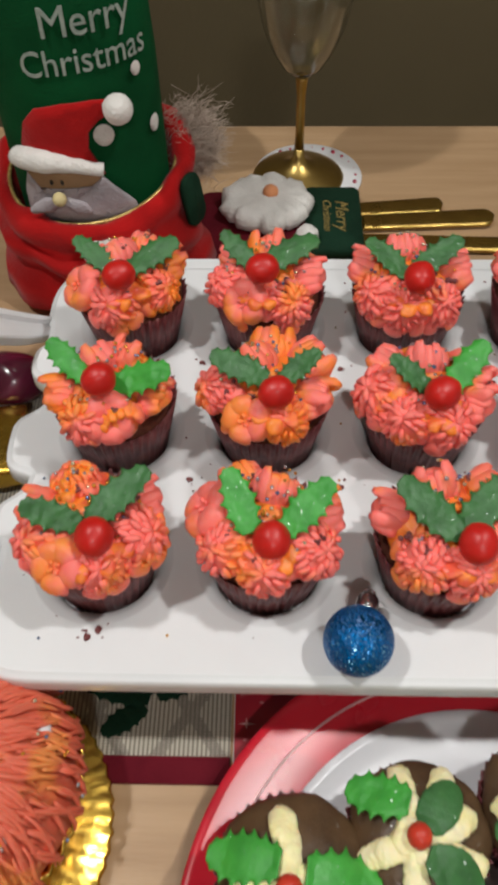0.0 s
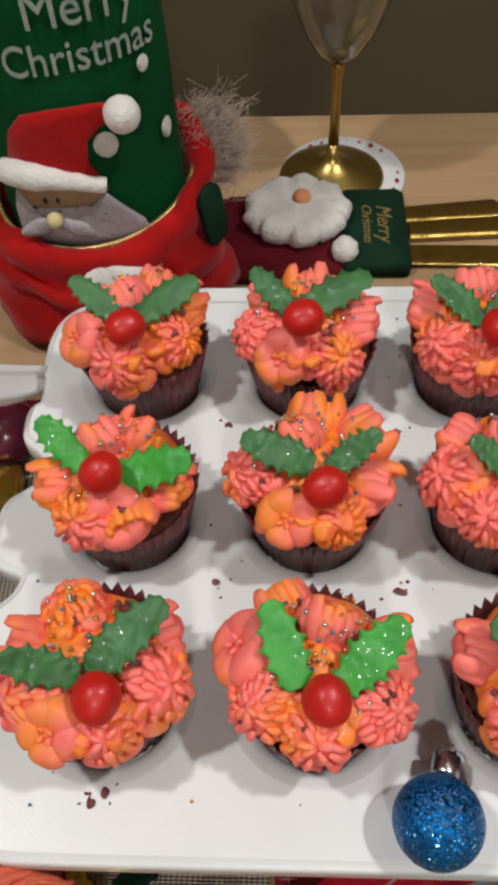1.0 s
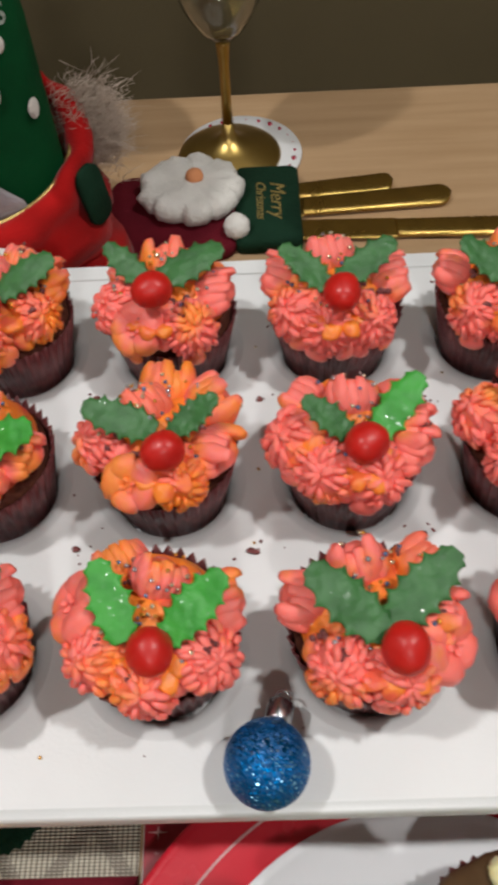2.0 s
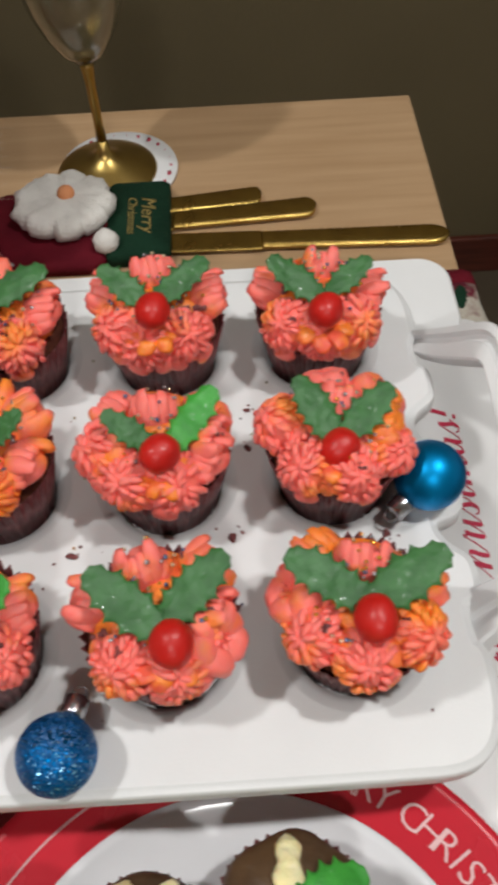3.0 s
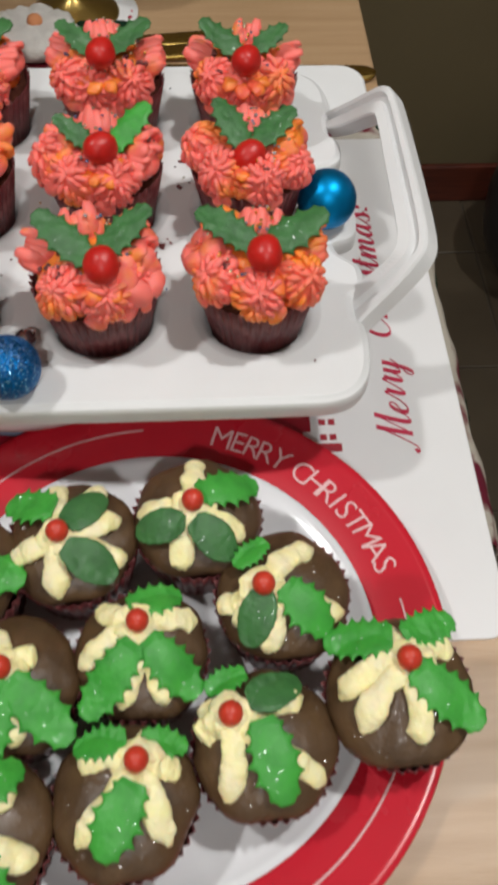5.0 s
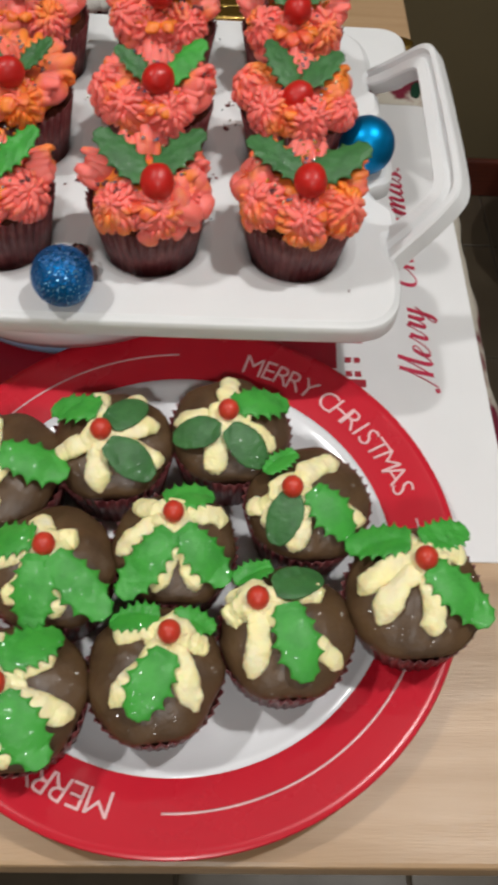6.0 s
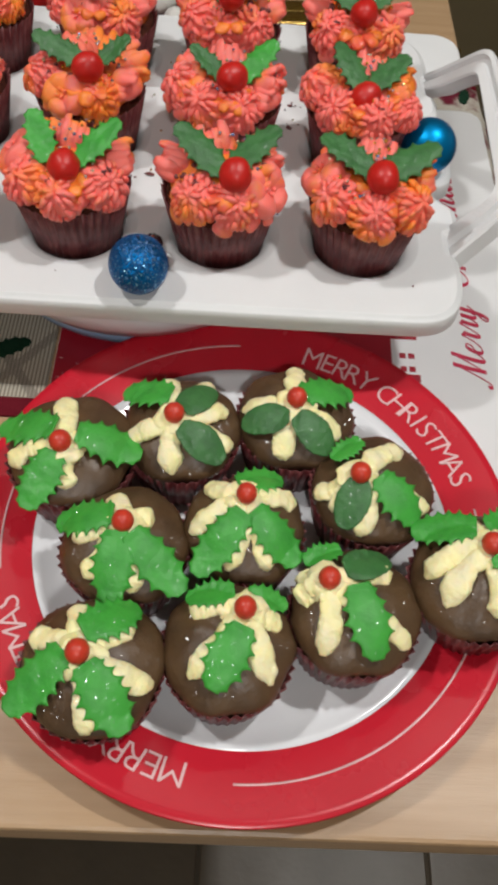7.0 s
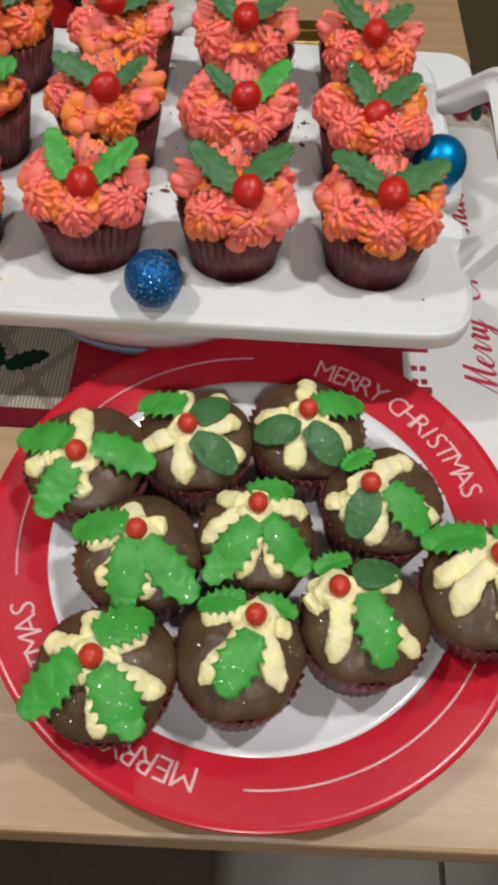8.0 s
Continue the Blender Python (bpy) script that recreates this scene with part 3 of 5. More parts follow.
def five(seed, r0=0.0125):
    """A plain flower of broad smooth petals that overlap round a dimpled middle."""
    rnd = random.Random(seed)
    bm = bmesh.new()
    lathe(bm, [(r0 * 0.72 * math.sin(a), r0 * 0.62 * math.cos(a)) for a in (0.1, 0.4, 0.8, 1.2, 1.6, 2.0)], 24)
    for j in range(5):
        th = 2 * math.pi * j / 5 + rnd.gauss(0, 0.12)
        p, nrm, down = on_dome(radians(14), th, r0 * 0.70)
        wide = r0 * rnd.uniform(1.05, 1.25)
        petal(bm, p, down * 0.9 - nrm * 0.28, nrm, r0 * rnd.uniform(0.95, 1.12), wide, 0.0068, 0.0026, 14, 9, 0.45)
        if j % 2:
            q, nrm, down = on_dome(radians(62), th + 0.6, r0 * 0.84)
            petal(bm, q, down + nrm * 0.25, nrm, 0.0085, 0.0062, 0.0050, 0.0008, 10, 7, 0.5)
    for j in range(4):
        th = 1.6 * j + seed
        p, nrm, down = on_dome(radians(8), th, r0 * 0.70)
        petal(bm, p, nrm + down * 0.6, down, 0.0034, 0.0024, 0.0022, 0.0, 6, 4)
    roughen(bm, 0.0007, 260)
    return mesh_of("blossom", bm)


def shell(seed, length=0.0222, r0=0.0108):
    """A piped shell along x: fat smooth folds side by side with ragged blunt ends."""
    rnd = random.Random(int(seed * 10))
    bm = bmesh.new()
    petal(bm, (-0.47 * length, 0, -0.001), (1, 0, 0.05), (0, 0, 1), length * 0.92, r0 * 1.75, r0 * 1.35, 0.002, 20, 9, 0.5)
    for j in range(7):
        q = (j - 3) / 3
        a = q * 1.35
        ln = length * rnd.uniform(0.82, 1.06) * (1 - 0.10 * q * q)
        p = (-0.46 * length + rnd.uniform(0, 0.002), 0.45 * r0 * math.sin(a), 0.38 * r0 * math.cos(a) - 0.001)
        petal(bm, p, (1.0, 0.26 * math.sin(a), 0.14 * math.cos(a) + 0.03), (0, math.sin(a), math.cos(a)), ln, r0 * rnd.uniform(0.62, 0.85), r0 * 0.56, 0.0028, 12, 9, 0.36)
    roughen(bm, 0.0008, 220)
    return mesh_of("blossom", bm)


BLOSSOMS = {k: [(maker(s), maker(s)) for s in seeds] for k, maker, seeds in (("mum", mum, (1, 2, 3, 4, 5, 6)), ("five", five, (1.0, 2.3, 3.1)), ("shell", shell, (0.4, 1.7, 2.9, 3.6)))}


def blossom_at(kind, p, out, size, rnd, parent):
    base, _, tint = kind.partition("_")
    coral_me, orange_me = rnd.choice(BLOSSOMS["shell" if base == "tall" else base])
    out = Vector(out).normalized()
    if base == "tall":
        spine = (out * 0.8 + Vector((0, 0, 0.8))).normalized()
        side = Vector((0, 0, 1)).cross(out).normalized()
        m = Matrix((spine, side, spine.cross(side))).transposed().to_4x4()
        size *= 0.95
    elif base == "shell":
        spine = (out + Vector((0, 0, 0.45))).normalized()
        side = Vector((0, 0, 1)).cross(out).normalized()
        m = Matrix((spine, side, spine.cross(side))).transposed().to_4x4()
    else:
        axis = (out * 0.75 + Vector((0, 0, 0.8))).normalized()
        m = axis.to_track_quat("Z", "Y").to_matrix().to_4x4() @ pose(0, 0, 0, 0, 0, rnd.uniform(0, 360))
    m = Matrix.Translation(p) @ m @ Matrix.Scale(size, 4)
    return placed("blossom", orange_me if tint else coral_me, ORANGE if tint else CORAL, parent, "orange piped blossom" if tint else "", True, m)


def wrapper_bm(r_low, r_top, z0, z1, flutes=40, seed=0, lip=0.0019):
    """A fluted paper case with a zigzag lip and its own thickness."""
    n = flutes * 4
    bm = bmesh.new()
    def loop(r, z, amp, dz=0.0):
        return [((r + amp * math.cos(flutes * a) + 0.0005 * math.sin(3 * a + seed)) * math.cos(a), (r + amp * math.cos(flutes * a)) * math.sin(a), z + dz * math.cos(flutes * a) + 0.0012 * math.sin(2 * a + seed) * (dz > 0))
                for a in (2 * math.pi * i / n for i in range(n))]
    mid = (r_low + r_top) / 2
    rings(bm, [loop(r_low, z0, 0.0004), loop(mid, (z0 + z1) / 2, 0.0008), loop(r_top + 0.0006, z1 + 0.0006, 0.0012, lip), loop(r_top, z1 + 0.0006, 0.0012, lip),
               loop(mid - 0.0008, (z0 + z1) / 2, 0.0008), loop(r_low - 0.0006, z0 + 0.001, 0.0004)])
    return mesh_of("wrapper", bm)


# ---- the tray with its coral cupcakes ----
TRAY = 0.080
COLUMNS, ROWS_Y = (-0.0700, 0.0155, 0.1015, 0.1870), (0.1955, 0.282, 0.369)
CX, CY = 0.0585, 0.281


def tray_outline():
    """The tray's edge, counter-clockwise, mirrored about its middle."""
    right = [(0.150, -0.1465), (0.171, -0.145), (0.181, -0.1365), (0.1855, -0.123), (0.1855, -0.101), (0.1840, -0.097), (0.1805, -0.0945), (0.1800, -0.076), (0.1815, -0.073), (0.1865, -0.0715),
             (0.1885, -0.069), (0.1885, -0.0545), (0.1860, -0.0510), (0.1790, -0.0455), (0.1745, -0.039), (0.1730, -0.030), (0.1775, -0.0265), (0.1865, -0.0240), (0.1900, -0.019), (0.1905, 0.002), (0.1885, 0.008),
             (0.1830, 0.0115), (0.1755, 0.018), (0.1720, 0.029), (0.1760, 0.040), (0.1860, 0.0470), (0.1880, 0.051), (0.1880, 0.064), (0.1860, 0.067), (0.1815, 0.0695), (0.1815, 0.089), (0.1845, 0.093),
             (0.1845, 0.118), (0.179, 0.133), (0.168, 0.141), (0.148, 0.142)]
    left = [(-x, y) for x, y in reversed(right)]
    pts = right + left
    for _ in range(2):
        pts = [(p[0] * u + q[0] * (1 - u), p[1] * u + q[1] * (1 - u)) for p, q in zip(pts, pts[1:] + pts[:1]) for u in (0.75, 0.25)]
    return [(CX + x, CY + y) for x, y in pts]


def offset(outline, d):
    out, n = [], len(outline)
    for i in range(n):
        a, b = Vector(outline[i - 1]), Vector(outline[(i + 1) % n])
        t = (b - a).normalized()
        out.append((outline[i][0] + t.y * d, outline[i][1] - t.x * d))
    return out


tray = thing("cupcake_tray", "white plastic cupcake carrier tray with twelve wells", "tray")
bm = bmesh.new()
edge0 = tray_outline()
top_loop = [bm.verts.new((x, y, TRAY)) for x, y in edge0]
edges = [bm.edges.new((top_loop[i - 1], top_loop[i])) for i in range(len(top_loop))]
holes = []
for cx in COLUMNS:
    for cy in ROWS_Y:
        ring = [bm.verts.new((cx + 0.0372 * math.cos(2 * math.pi * i / 48), cy + 0.0372 * math.sin(2 * math.pi * i / 48), TRAY)) for i in range(48)]
        edges += [bm.edges.new((ring[i - 1], ring[i])) for i in range(48)]
        holes.append((cx, cy, ring))
bmesh.ops.triangle_fill(bm, use_beauty=True, use_dissolve=False, edges=edges, normal=(0, 0, 1))
for cx, cy, ring in holes:
    last = ring
    for r, z in ((0.0358, TRAY - 0.0005), (0.0330, TRAY - 0.0016), (0.0288, TRAY - 0.0040), (0.0268, TRAY - 0.012), (0.0255, TRAY - 0.0130)):
        nxt = [bm.verts.new((cx + r * math.cos(2 * math.pi * i / 48), cy + r * math.sin(2 * math.pi * i / 48), z)) for i in range(48)]
        for i in range(48):
            bm.faces.new((last[i - 1], last[i], nxt[i], nxt[i - 1]))
        last = nxt
    bm.faces.new(last)
last = top_loop
for d, z in ((0.0007, TRAY - 0.0002), (0.0012, TRAY - 0.0014), (0.0032, TRAY - 0.0017), (0.0042, TRAY - 0.0026), (0.0045, TRAY - 0.006), (0.0046, TRAY - 0.0130), (0.0034, TRAY - 0.0145), (0.0012, TRAY - 0.0145)):
    nxt = [bm.verts.new((x, y, z)) for x, y in offset(edge0, d)]
    for i in range(len(nxt)):
        bm.faces.new((last[i - 1], last[i], nxt[i], nxt[i - 1]))
    last = nxt
tray_body = part("tray_body", bm, WHITE_PLASTIC, tray, smooth=False)
for p in tray_body.data.polygons:
    p.use_smooth = abs(p.normal.z) < 0.999
part("back_flange", slab(bmesh.new(), round_rect(-0.110, 0.375, 0.2790, 0.4440, 0.018), TRAY - 0.016, TRAY - 0.008, 0.0015), WHITE_PLASTIC, tray, smooth=False)


def handle(side):
    """A carrying loop that rises from the tray's side, with a channel along its face."""
    bm = bmesh.new()
    outer = [(0.182, -0.096, -0.006), (0.192, -0.091, 0.004), (0.204, -0.086, 0.016), (0.216, -0.078, 0.027), (0.2215, -0.071, 0.032), (0.2235, -0.058, 0.034), (0.2220, -0.011, 0.039),
             (0.2195, 0.046, 0.043), (0.2180, 0.057, 0.044), (0.2140, 0.064, 0.041), (0.2060, 0.073, 0.029), (0.195, 0.086, 0.012), (0.183, 0.101, -0.006)]
    inner = [(0.183, -0.067, -0.004), (0.190, -0.068, 0.006), (0.198, -0.068, 0.015), (0.204, -0.067, 0.023), (0.2065, -0.063, 0.0265), (0.2080, -0.056, 0.028), (0.2075, -0.011, 0.032),
             (0.2070, 0.034, 0.037), (0.2060, 0.0395, 0.037), (0.2035, 0.043, 0.0345), (0.1990, 0.051, 0.026), (0.192, 0.066, 0.010), (0.184, 0.083, -0.004)]
    for _ in range(2):
        outer, inner = ([p for a, c in zip(line, line[1:]) for p in ((a,) if a == line[0] else ()) + (tuple(0.75 * u + 0.25 * v for u, v in zip(a, c)), tuple(0.25 * u + 0.75 * v for u, v in zip(a, c)))] + [line[-1]]
                        for line in (outer, inner))
    deep = Vector((0.70, 0.0, -0.71))
    loops = []
    for o, i in zip(outer, inner):
        o, i = Vector(o), Vector(i)
        loops.append([(CX + side * p.x, CY + p.y, TRAY + p.z) for p in (i.lerp(o, q) + deep * h for q, h in
                      ((0, 0.011), (0, 0.0015), (0.05, 0.0003), (0.44, 0.0003), (0.52, 0.0034), (0.70, 0.0034), (0.76, 0.0), (0.95, 0.0), (1.0, 0.0015), (1.0, 0.011)))])
    rings(bm, loops)
    return bm


part("handle", handle(1), WHITE_PLASTIC, tray, smooth=False)
part("handle", handle(-1), WHITE_PLASTIC, tray, smooth=False)

bowl = thing("serving_bowl", "white bowl with a pale blue foot under the tray", "bowl", at=(0.045, 0.268, 0))
part("bowl_body", lathe(bmesh.new(), [(0.080, 0.012), (0.112, 0.022), (0.122, 0.038), (0.129, 0.0655), (0.125, 0.0655), (0.117, 0.038), (0.08, 0.018)], 64), WHITE_GLAZE, bowl)
part("foot", lathe(bmesh.new(), [(0.098, 0.001), (0.104, 0.006), (0.109, 0.0205), (0.080, 0.0125)], 64), PALE_BLUE, bowl, "pale blue glazed foot")

CUPCAKES = [
    dict(at=(-0.0711, 0.3464, 0.1416), blossoms=[('five', -24.9, 9.6), ('mum', -5.9, -6.4), ('mum_orange', 20.1, 9.6), ('shell_orange', 25.1, 30.6), ('tall', -4.9, 37.6)],
         leaves=[('d', -8.9, 19.6, -28.9, 29.6), ('d', 4.1, 18.6, 32.1, 27.6)]),
    dict(at=(0.0116, 0.3468, 0.1463), blossoms=[('mum', -25.6, 12.2), ('five', -11.6, -7.8), ('mum', 17.4, -4.8), ('shell', 27.4, 20.2), ('tall_orange', 4.4, 43.2), ('five_orange', 19.4, 35.2)],
         leaves=[('d', -5.6, 22.2, -24.6, 32.2), ('d', 1.4, 22.2, 32.4, 30.2)]),
    dict(at=(0.1011, 0.3427, 0.1437), blossoms=[('mum', -26.1, 6.3), ('mum', -8.1, -11.7), ('mum', 15.9, -0.7), ('shell', 25.9, 29.3), ('shell', -25.1, 32.3), ('tall', -2.1, 48.3), ('five_orange', -15.1, 19.3)],
         leaves=[('d', -6.1, 18.3, -28.1, 30.3), ('d', 1.9, 21.3, 27.9, 32.3)]),
    dict(at=(0.1874, 0.3398, 0.1402), blossoms=[('shell', -26.4, 35.2), ('mum', -23.4, 2.2), ('mum', -1.4, -12.8), ('mum', 21.6, 2.2), ('shell', 26.6, 28.2), ('tall', 3.6, 49.2)],
         leaves=[('d', -2.4, 20.2, -27.4, 32.2), ('d', 4.6, 22.2, 25.6, 30.2)]),
    dict(at=(-0.0714, 0.2640, 0.1441), blossoms=[('five', 3.4, -6.0), ('shell_orange', -30.6, 7.0), ('mum', -16.6, -23.0), ('shell_orange', 14.4, -23.0), ('shell', 26.4, 8.0), ('tall_orange', 10.4, 36.0), ('tall', -4.6, 32.0)],
         leaves=[('b', -10.6, 14.0, -29.6, 26.0), ('b', 5.4, 9.0, 36.4, 6.0)]),
    dict(at=(0.0194, 0.2599, 0.1397), blossoms=[('mum', -33.4, 18.1), ('five', -15.4, -6.9), ('mum_orange', 7.6, -10.9), ('shell', 24.6, 8.1), ('tall_orange', -10.4, 37.1), ('shell', 17.6, 35.1)],
         leaves=[('d', -6.4, 19.1, -34.4, 20.1), ('d', 3.6, 17.1, 23.6, 23.1)]),
    dict(at=(0.1045, 0.2603, 0.1396), blossoms=[('mum', -33.5, 13.7), ('mum', -19.5, -7.3), ('mum', 6.5, -10.3), ('shell', 24.5, 5.7), ('tall', -3.5, 37.7), ('tall', 22.5, 19.7), ('five_orange', -23.5, 14.7)],
         leaves=[('d', -6.5, 12.7, -25.5, 19.7), ('b', 5.5, 11.7, 25.5, 30.7)]),
    dict(at=(0.1857, 0.2634, 0.1307), blossoms=[('mum', -27.7, 22.6), ('mum', -20.7, -9.4), ('mum', 8.3, -14.4), ('mum', 26.3, 3.6), ('tall', 2.3, 31.6), ('tall_orange', 22.3, 20.6)],
         leaves=[('d', -1.7, 7.6, -17.7, 30.6), ('d', 3.3, 7.6, 25.3, 23.6)]),
    dict(at=(-0.0623, 0.1747, 0.1381), blossoms=[('mum', -28.7, 7.3), ('five', -20.7, -14.7), ('mum', 3.3, -13.7), ('mum', 22.3, 9.3), ('mum_orange', -16.7, 39.3), ('shell', 17.3, 30.3)],
         leaves=[('d', -10.7, 13.3, -34.7, 11.3), ('d', -2.7, 15.3, 21.3, 33.3)]),
    dict(at=(0.0178, 0.1759, 0.1349), blossoms=[('mum', -21.8, 4.1), ('mum', -3.8, -14.9), ('mum', 21.2, 1.1), ('tall', 1.2, 38.1), ('shell', 24.2, 23.1), ('five', -26.8, 22.1)],
         leaves=[('b', -10.8, 10.1, -20.8, 32.1), ('b', 6.2, 9.1, 28.2, 25.1)]),
    dict(at=(0.1097, 0.1729, 0.1385), blossoms=[('mum', -25.7, -8.9), ('mum', 3.3, -12.9), ('five', 22.3, 2.1), ('tall', -12.7, 45.1), ('shell', -35.7, 27.1), ('tall', 20.3, 21.1)],
         leaves=[('d', -7.7, 12.1, -33.7, 29.1), ('d', -2.7, 15.1, 22.3, 34.1)]),
    dict(at=(0.1892, 0.1778, 0.1393), blossoms=[('mum', -23.2, 2.2), ('mum', -3.2, -13.8), ('mum_orange', 18.8, -0.8), ('tall', -0.2, 35.2), ('five', -27.2, 19.2), ('shell_orange', 23.8, 22.2)],
         leaves=[('d', -4.2, 14.2, -32.2, 27.2), ('d', 0.8, 12.2, 31.8, 25.2)]),
]
WRAPS = [wrapper_bm(0.0252, 0.0332, TRAY - 0.0125, TRAY + 0.030, 40, s) for s in (0, 1.3)]


def cupcake(k, spec):
    rnd = random.Random(100 + k)
    row, col = divmod(k, 4)
    x, y = COLUMNS[col], (0.369, 0.282, 0.1955)[row]
    cup = thing("cupcake", "burgundy-cased cupcake with coral blossoms, holly leaves and cherry sweet", "cupcake", "cupcakes on the tray", (x, y, 0), 0)
    placed("wrapper", WRAPS[k % 2], WRAPPER, cup, "dark burgundy fluted paper case", True, pose(0, 0, 0, 0, 0, rnd.uniform(0, 360)))
    bm = lathe(bmesh.new(), [(0.0244, TRAY - 0.011), (0.0312, TRAY + 0.026), (0.031, TRAY + 0.029), (0.025, TRAY + 0.033), (0.012, TRAY + 0.036), (0.001, TRAY + 0.037)], 40)
    roughen(bm, 0.0012, 260)
    part("cake", bm, CAKE, cup, "dark red sponge")
    bm = lathe(bmesh.new(), [(0.0270, TRAY + 0.029), (0.0285, TRAY + 0.036), (0.024, TRAY + 0.043), (0.014, TRAY + 0.0475), (0.001, TRAY + 0.049)], 40)
    roughen(bm, 0.004, 90)
    part("frosting", bm, MOUND, cup, "swirled orange frosting")
    cx, cy, cz = spec["at"]
    cx, cy = cx - x, cy - y
    placed_at = []
    for kind, dx, dy in spec["blossoms"]:
        tall = kind.startswith("tall")
        p = Vector((cx + dx / 1000, cy + dy / 1000 - (0.007 if tall else 0.0), 0))
        flat = p.length
        p *= min(1.0, 0.0265 / max(flat, 1e-4))
        p.z = TRAY + (0.0445 if tall else 0.0400) + 0.004 * (1 - p.to_2d().length / 0.03)
        blossom_at(kind, p, (p.x, p.y, 0.0), rnd.uniform(0.98, 1.16), rnd, cup)
        placed_at.append(p)
    # rounded blossoms where the ring still has a gap
    for a in range(0, 360, 12):
        q = Vector((0.0245 * math.cos(radians(a)), 0.0245 * math.sin(radians(a)), TRAY + 0.040))
        if all((q - p).to_2d().length > 0.0185 for p in placed_at):
            blossom_at(rnd.choice(("mum", "five", "shell", "shell_orange")), q, (q.x, q.y, 0), rnd.uniform(0.9, 1.1), rnd, cup)
            placed_at.append(q)
    bm = bmesh.new()
    for a in (150, 205, 255, 300, 350):
        a = radians(a + rnd.uniform(-16, 16))
        d = Vector((math.cos(a), math.sin(a), 0))
        p = Vector((cx, cy, TRAY + rnd.uniform(0.0462, 0.0482))) + d * 0.004
        petal(bm, p, d + Vector((0, 0, rnd.uniform(-0.18, 0.02))), (0, 0, 1), rnd.uniform(0.010, 0.0135), rnd.uniform(0.008, 0.011), 0.0050, 0.0008, 14, 9, 0.45)
    roughen(bm, 0.0016, 150)
    part("frosting_swirl", bm, MOUND, cup, "smooth orange frosting round the sweet")
    for i, (tone, bx, by, tx, ty) in enumerate(spec["leaves"]):
        b = Vector((cx + bx / 1000, cy + by / 1000 - 0.003, TRAY + 0.053))
        t = Vector((cx + tx / 1000, cy + ty / 1000, TRAY + 0.066))
        up = Vector((0.35 * (b.x - t.x) / 0.02, -0.45, 0.9))
        part("leaf", leaf(b - (t - b) * 0.08, t, (t - b).length * 0.62, up, rnd.choice((5, 5, 6)), 0.36, 0.0013, rnd.uniform(-0.1, 0.2), rnd.uniform(-0.05, 0.1)),
             BRIGHT_LEAF if tone == "b" else DARK_LEAF, cup, "bright green icing holly leaf" if tone == "b" else "dark green icing holly leaf")
    bm = bmesh.new()
    ball(bm, (0, 0, 0), 0.0087, rnd.uniform(1.06, 1.18), 1.0, 0.98, 28, 18)
    roughen(bm, 0.0007, 120)
    part("cherry", bm, CHERRY, cup, "glossy red cherry sweet", True, pose(cx, cy, cz, rnd.uniform(-20, 20), rnd.uniform(-20, 20), rnd.uniform(0, 90)))
    bm = bmesh.new()
    for _ in range(64):
        a, r = rnd.uniform(0, 6.283), 0.026 * rnd.random() ** 0.65
        px, py = r * math.cos(a), r * math.sin(a)
        h = max([0.0512 - 0.5 * max(0, r - 0.012)] + [p.z - TRAY + math.sqrt(max(0.0, 0.0140 ** 2 - (Vector((px, py)) - p.to_2d()).length ** 2)) * 0.92 for p in placed_at])
        bmesh.ops.create_icosphere(bm, subdivisions=1, radius=rnd.uniform(0.0008, 0.0013), matrix=Matrix.Translation((px, py, TRAY + h)))
    tagged(part("sugar_dust", bm, PEARL, cup, "tiny gold and silver sugar pearls"), kind="stuff")
    bm = bmesh.new()
    for _ in range(9):
        a, r = rnd.uniform(0, 6.283), rnd.uniform(0.012, 0.025)
        h = 0.049 - 0.2 * max(0, r - 0.012)
        for j in range(5):
            bmesh.ops.create_icosphere(bm, subdivisions=1, radius=rnd.uniform(0.0008, 0.0018), matrix=Matrix.Translation((r * math.cos(a) + rnd.gauss(0, 0.0012), r * math.sin(a) + rnd.gauss(0, 0.0012), TRAY + h + rnd.uniform(0, 0.002))))
    for p in rnd.sample(placed_at, min(3, len(placed_at))):
        q = p + Vector((rnd.gauss(0, 0.003), rnd.gauss(0, 0.003), 0.0108))
        for j in range(6):
            bmesh.ops.create_icosphere(bm, subdivisions=1, radius=rnd.uniform(0.0007, 0.0013), matrix=Matrix.Translation(q + Vector((rnd.gauss(0, 0.0011), rnd.gauss(0, 0.0011), 0))))
    tagged(part("crumb_dust", bm, CRUMB, cup, "dark red cake crumbs"), kind="stuff")


for k, spec in enumerate(CUPCAKES):
    cupcake(k, spec)

# loose crumbs and pearls on the tray
rnd = random.Random(7)
bm = bmesh.new()
def flake(x, y, r):
    """A flattened uneven crumb lying on the tray."""
    m = Matrix.Translation((x, y, TRAY + 0.35 * r)) @ Matrix.Rotation(rnd.uniform(0, 3.1), 4, "Z") @ Matrix.Diagonal((rnd.uniform(0.9, 1.5), rnd.uniform(0.6, 1.0), 0.45, 1))
    vs = bmesh.ops.create_icosphere(bm, subdivisions=2, radius=r, matrix=m)["verts"]
    roughen(bm, 0.45 * r, 0.9 / r, vs)


for _ in range(60):
    x, y = rnd.uniform(-0.11, 0.225), rnd.uniform(0.145, 0.415)
    if all(math.hypot(x - a, y - b) > 0.037 for a in COLUMNS for b in ROWS_Y):
        flake(x, y, rnd.uniform(0.0004, 0.0009))
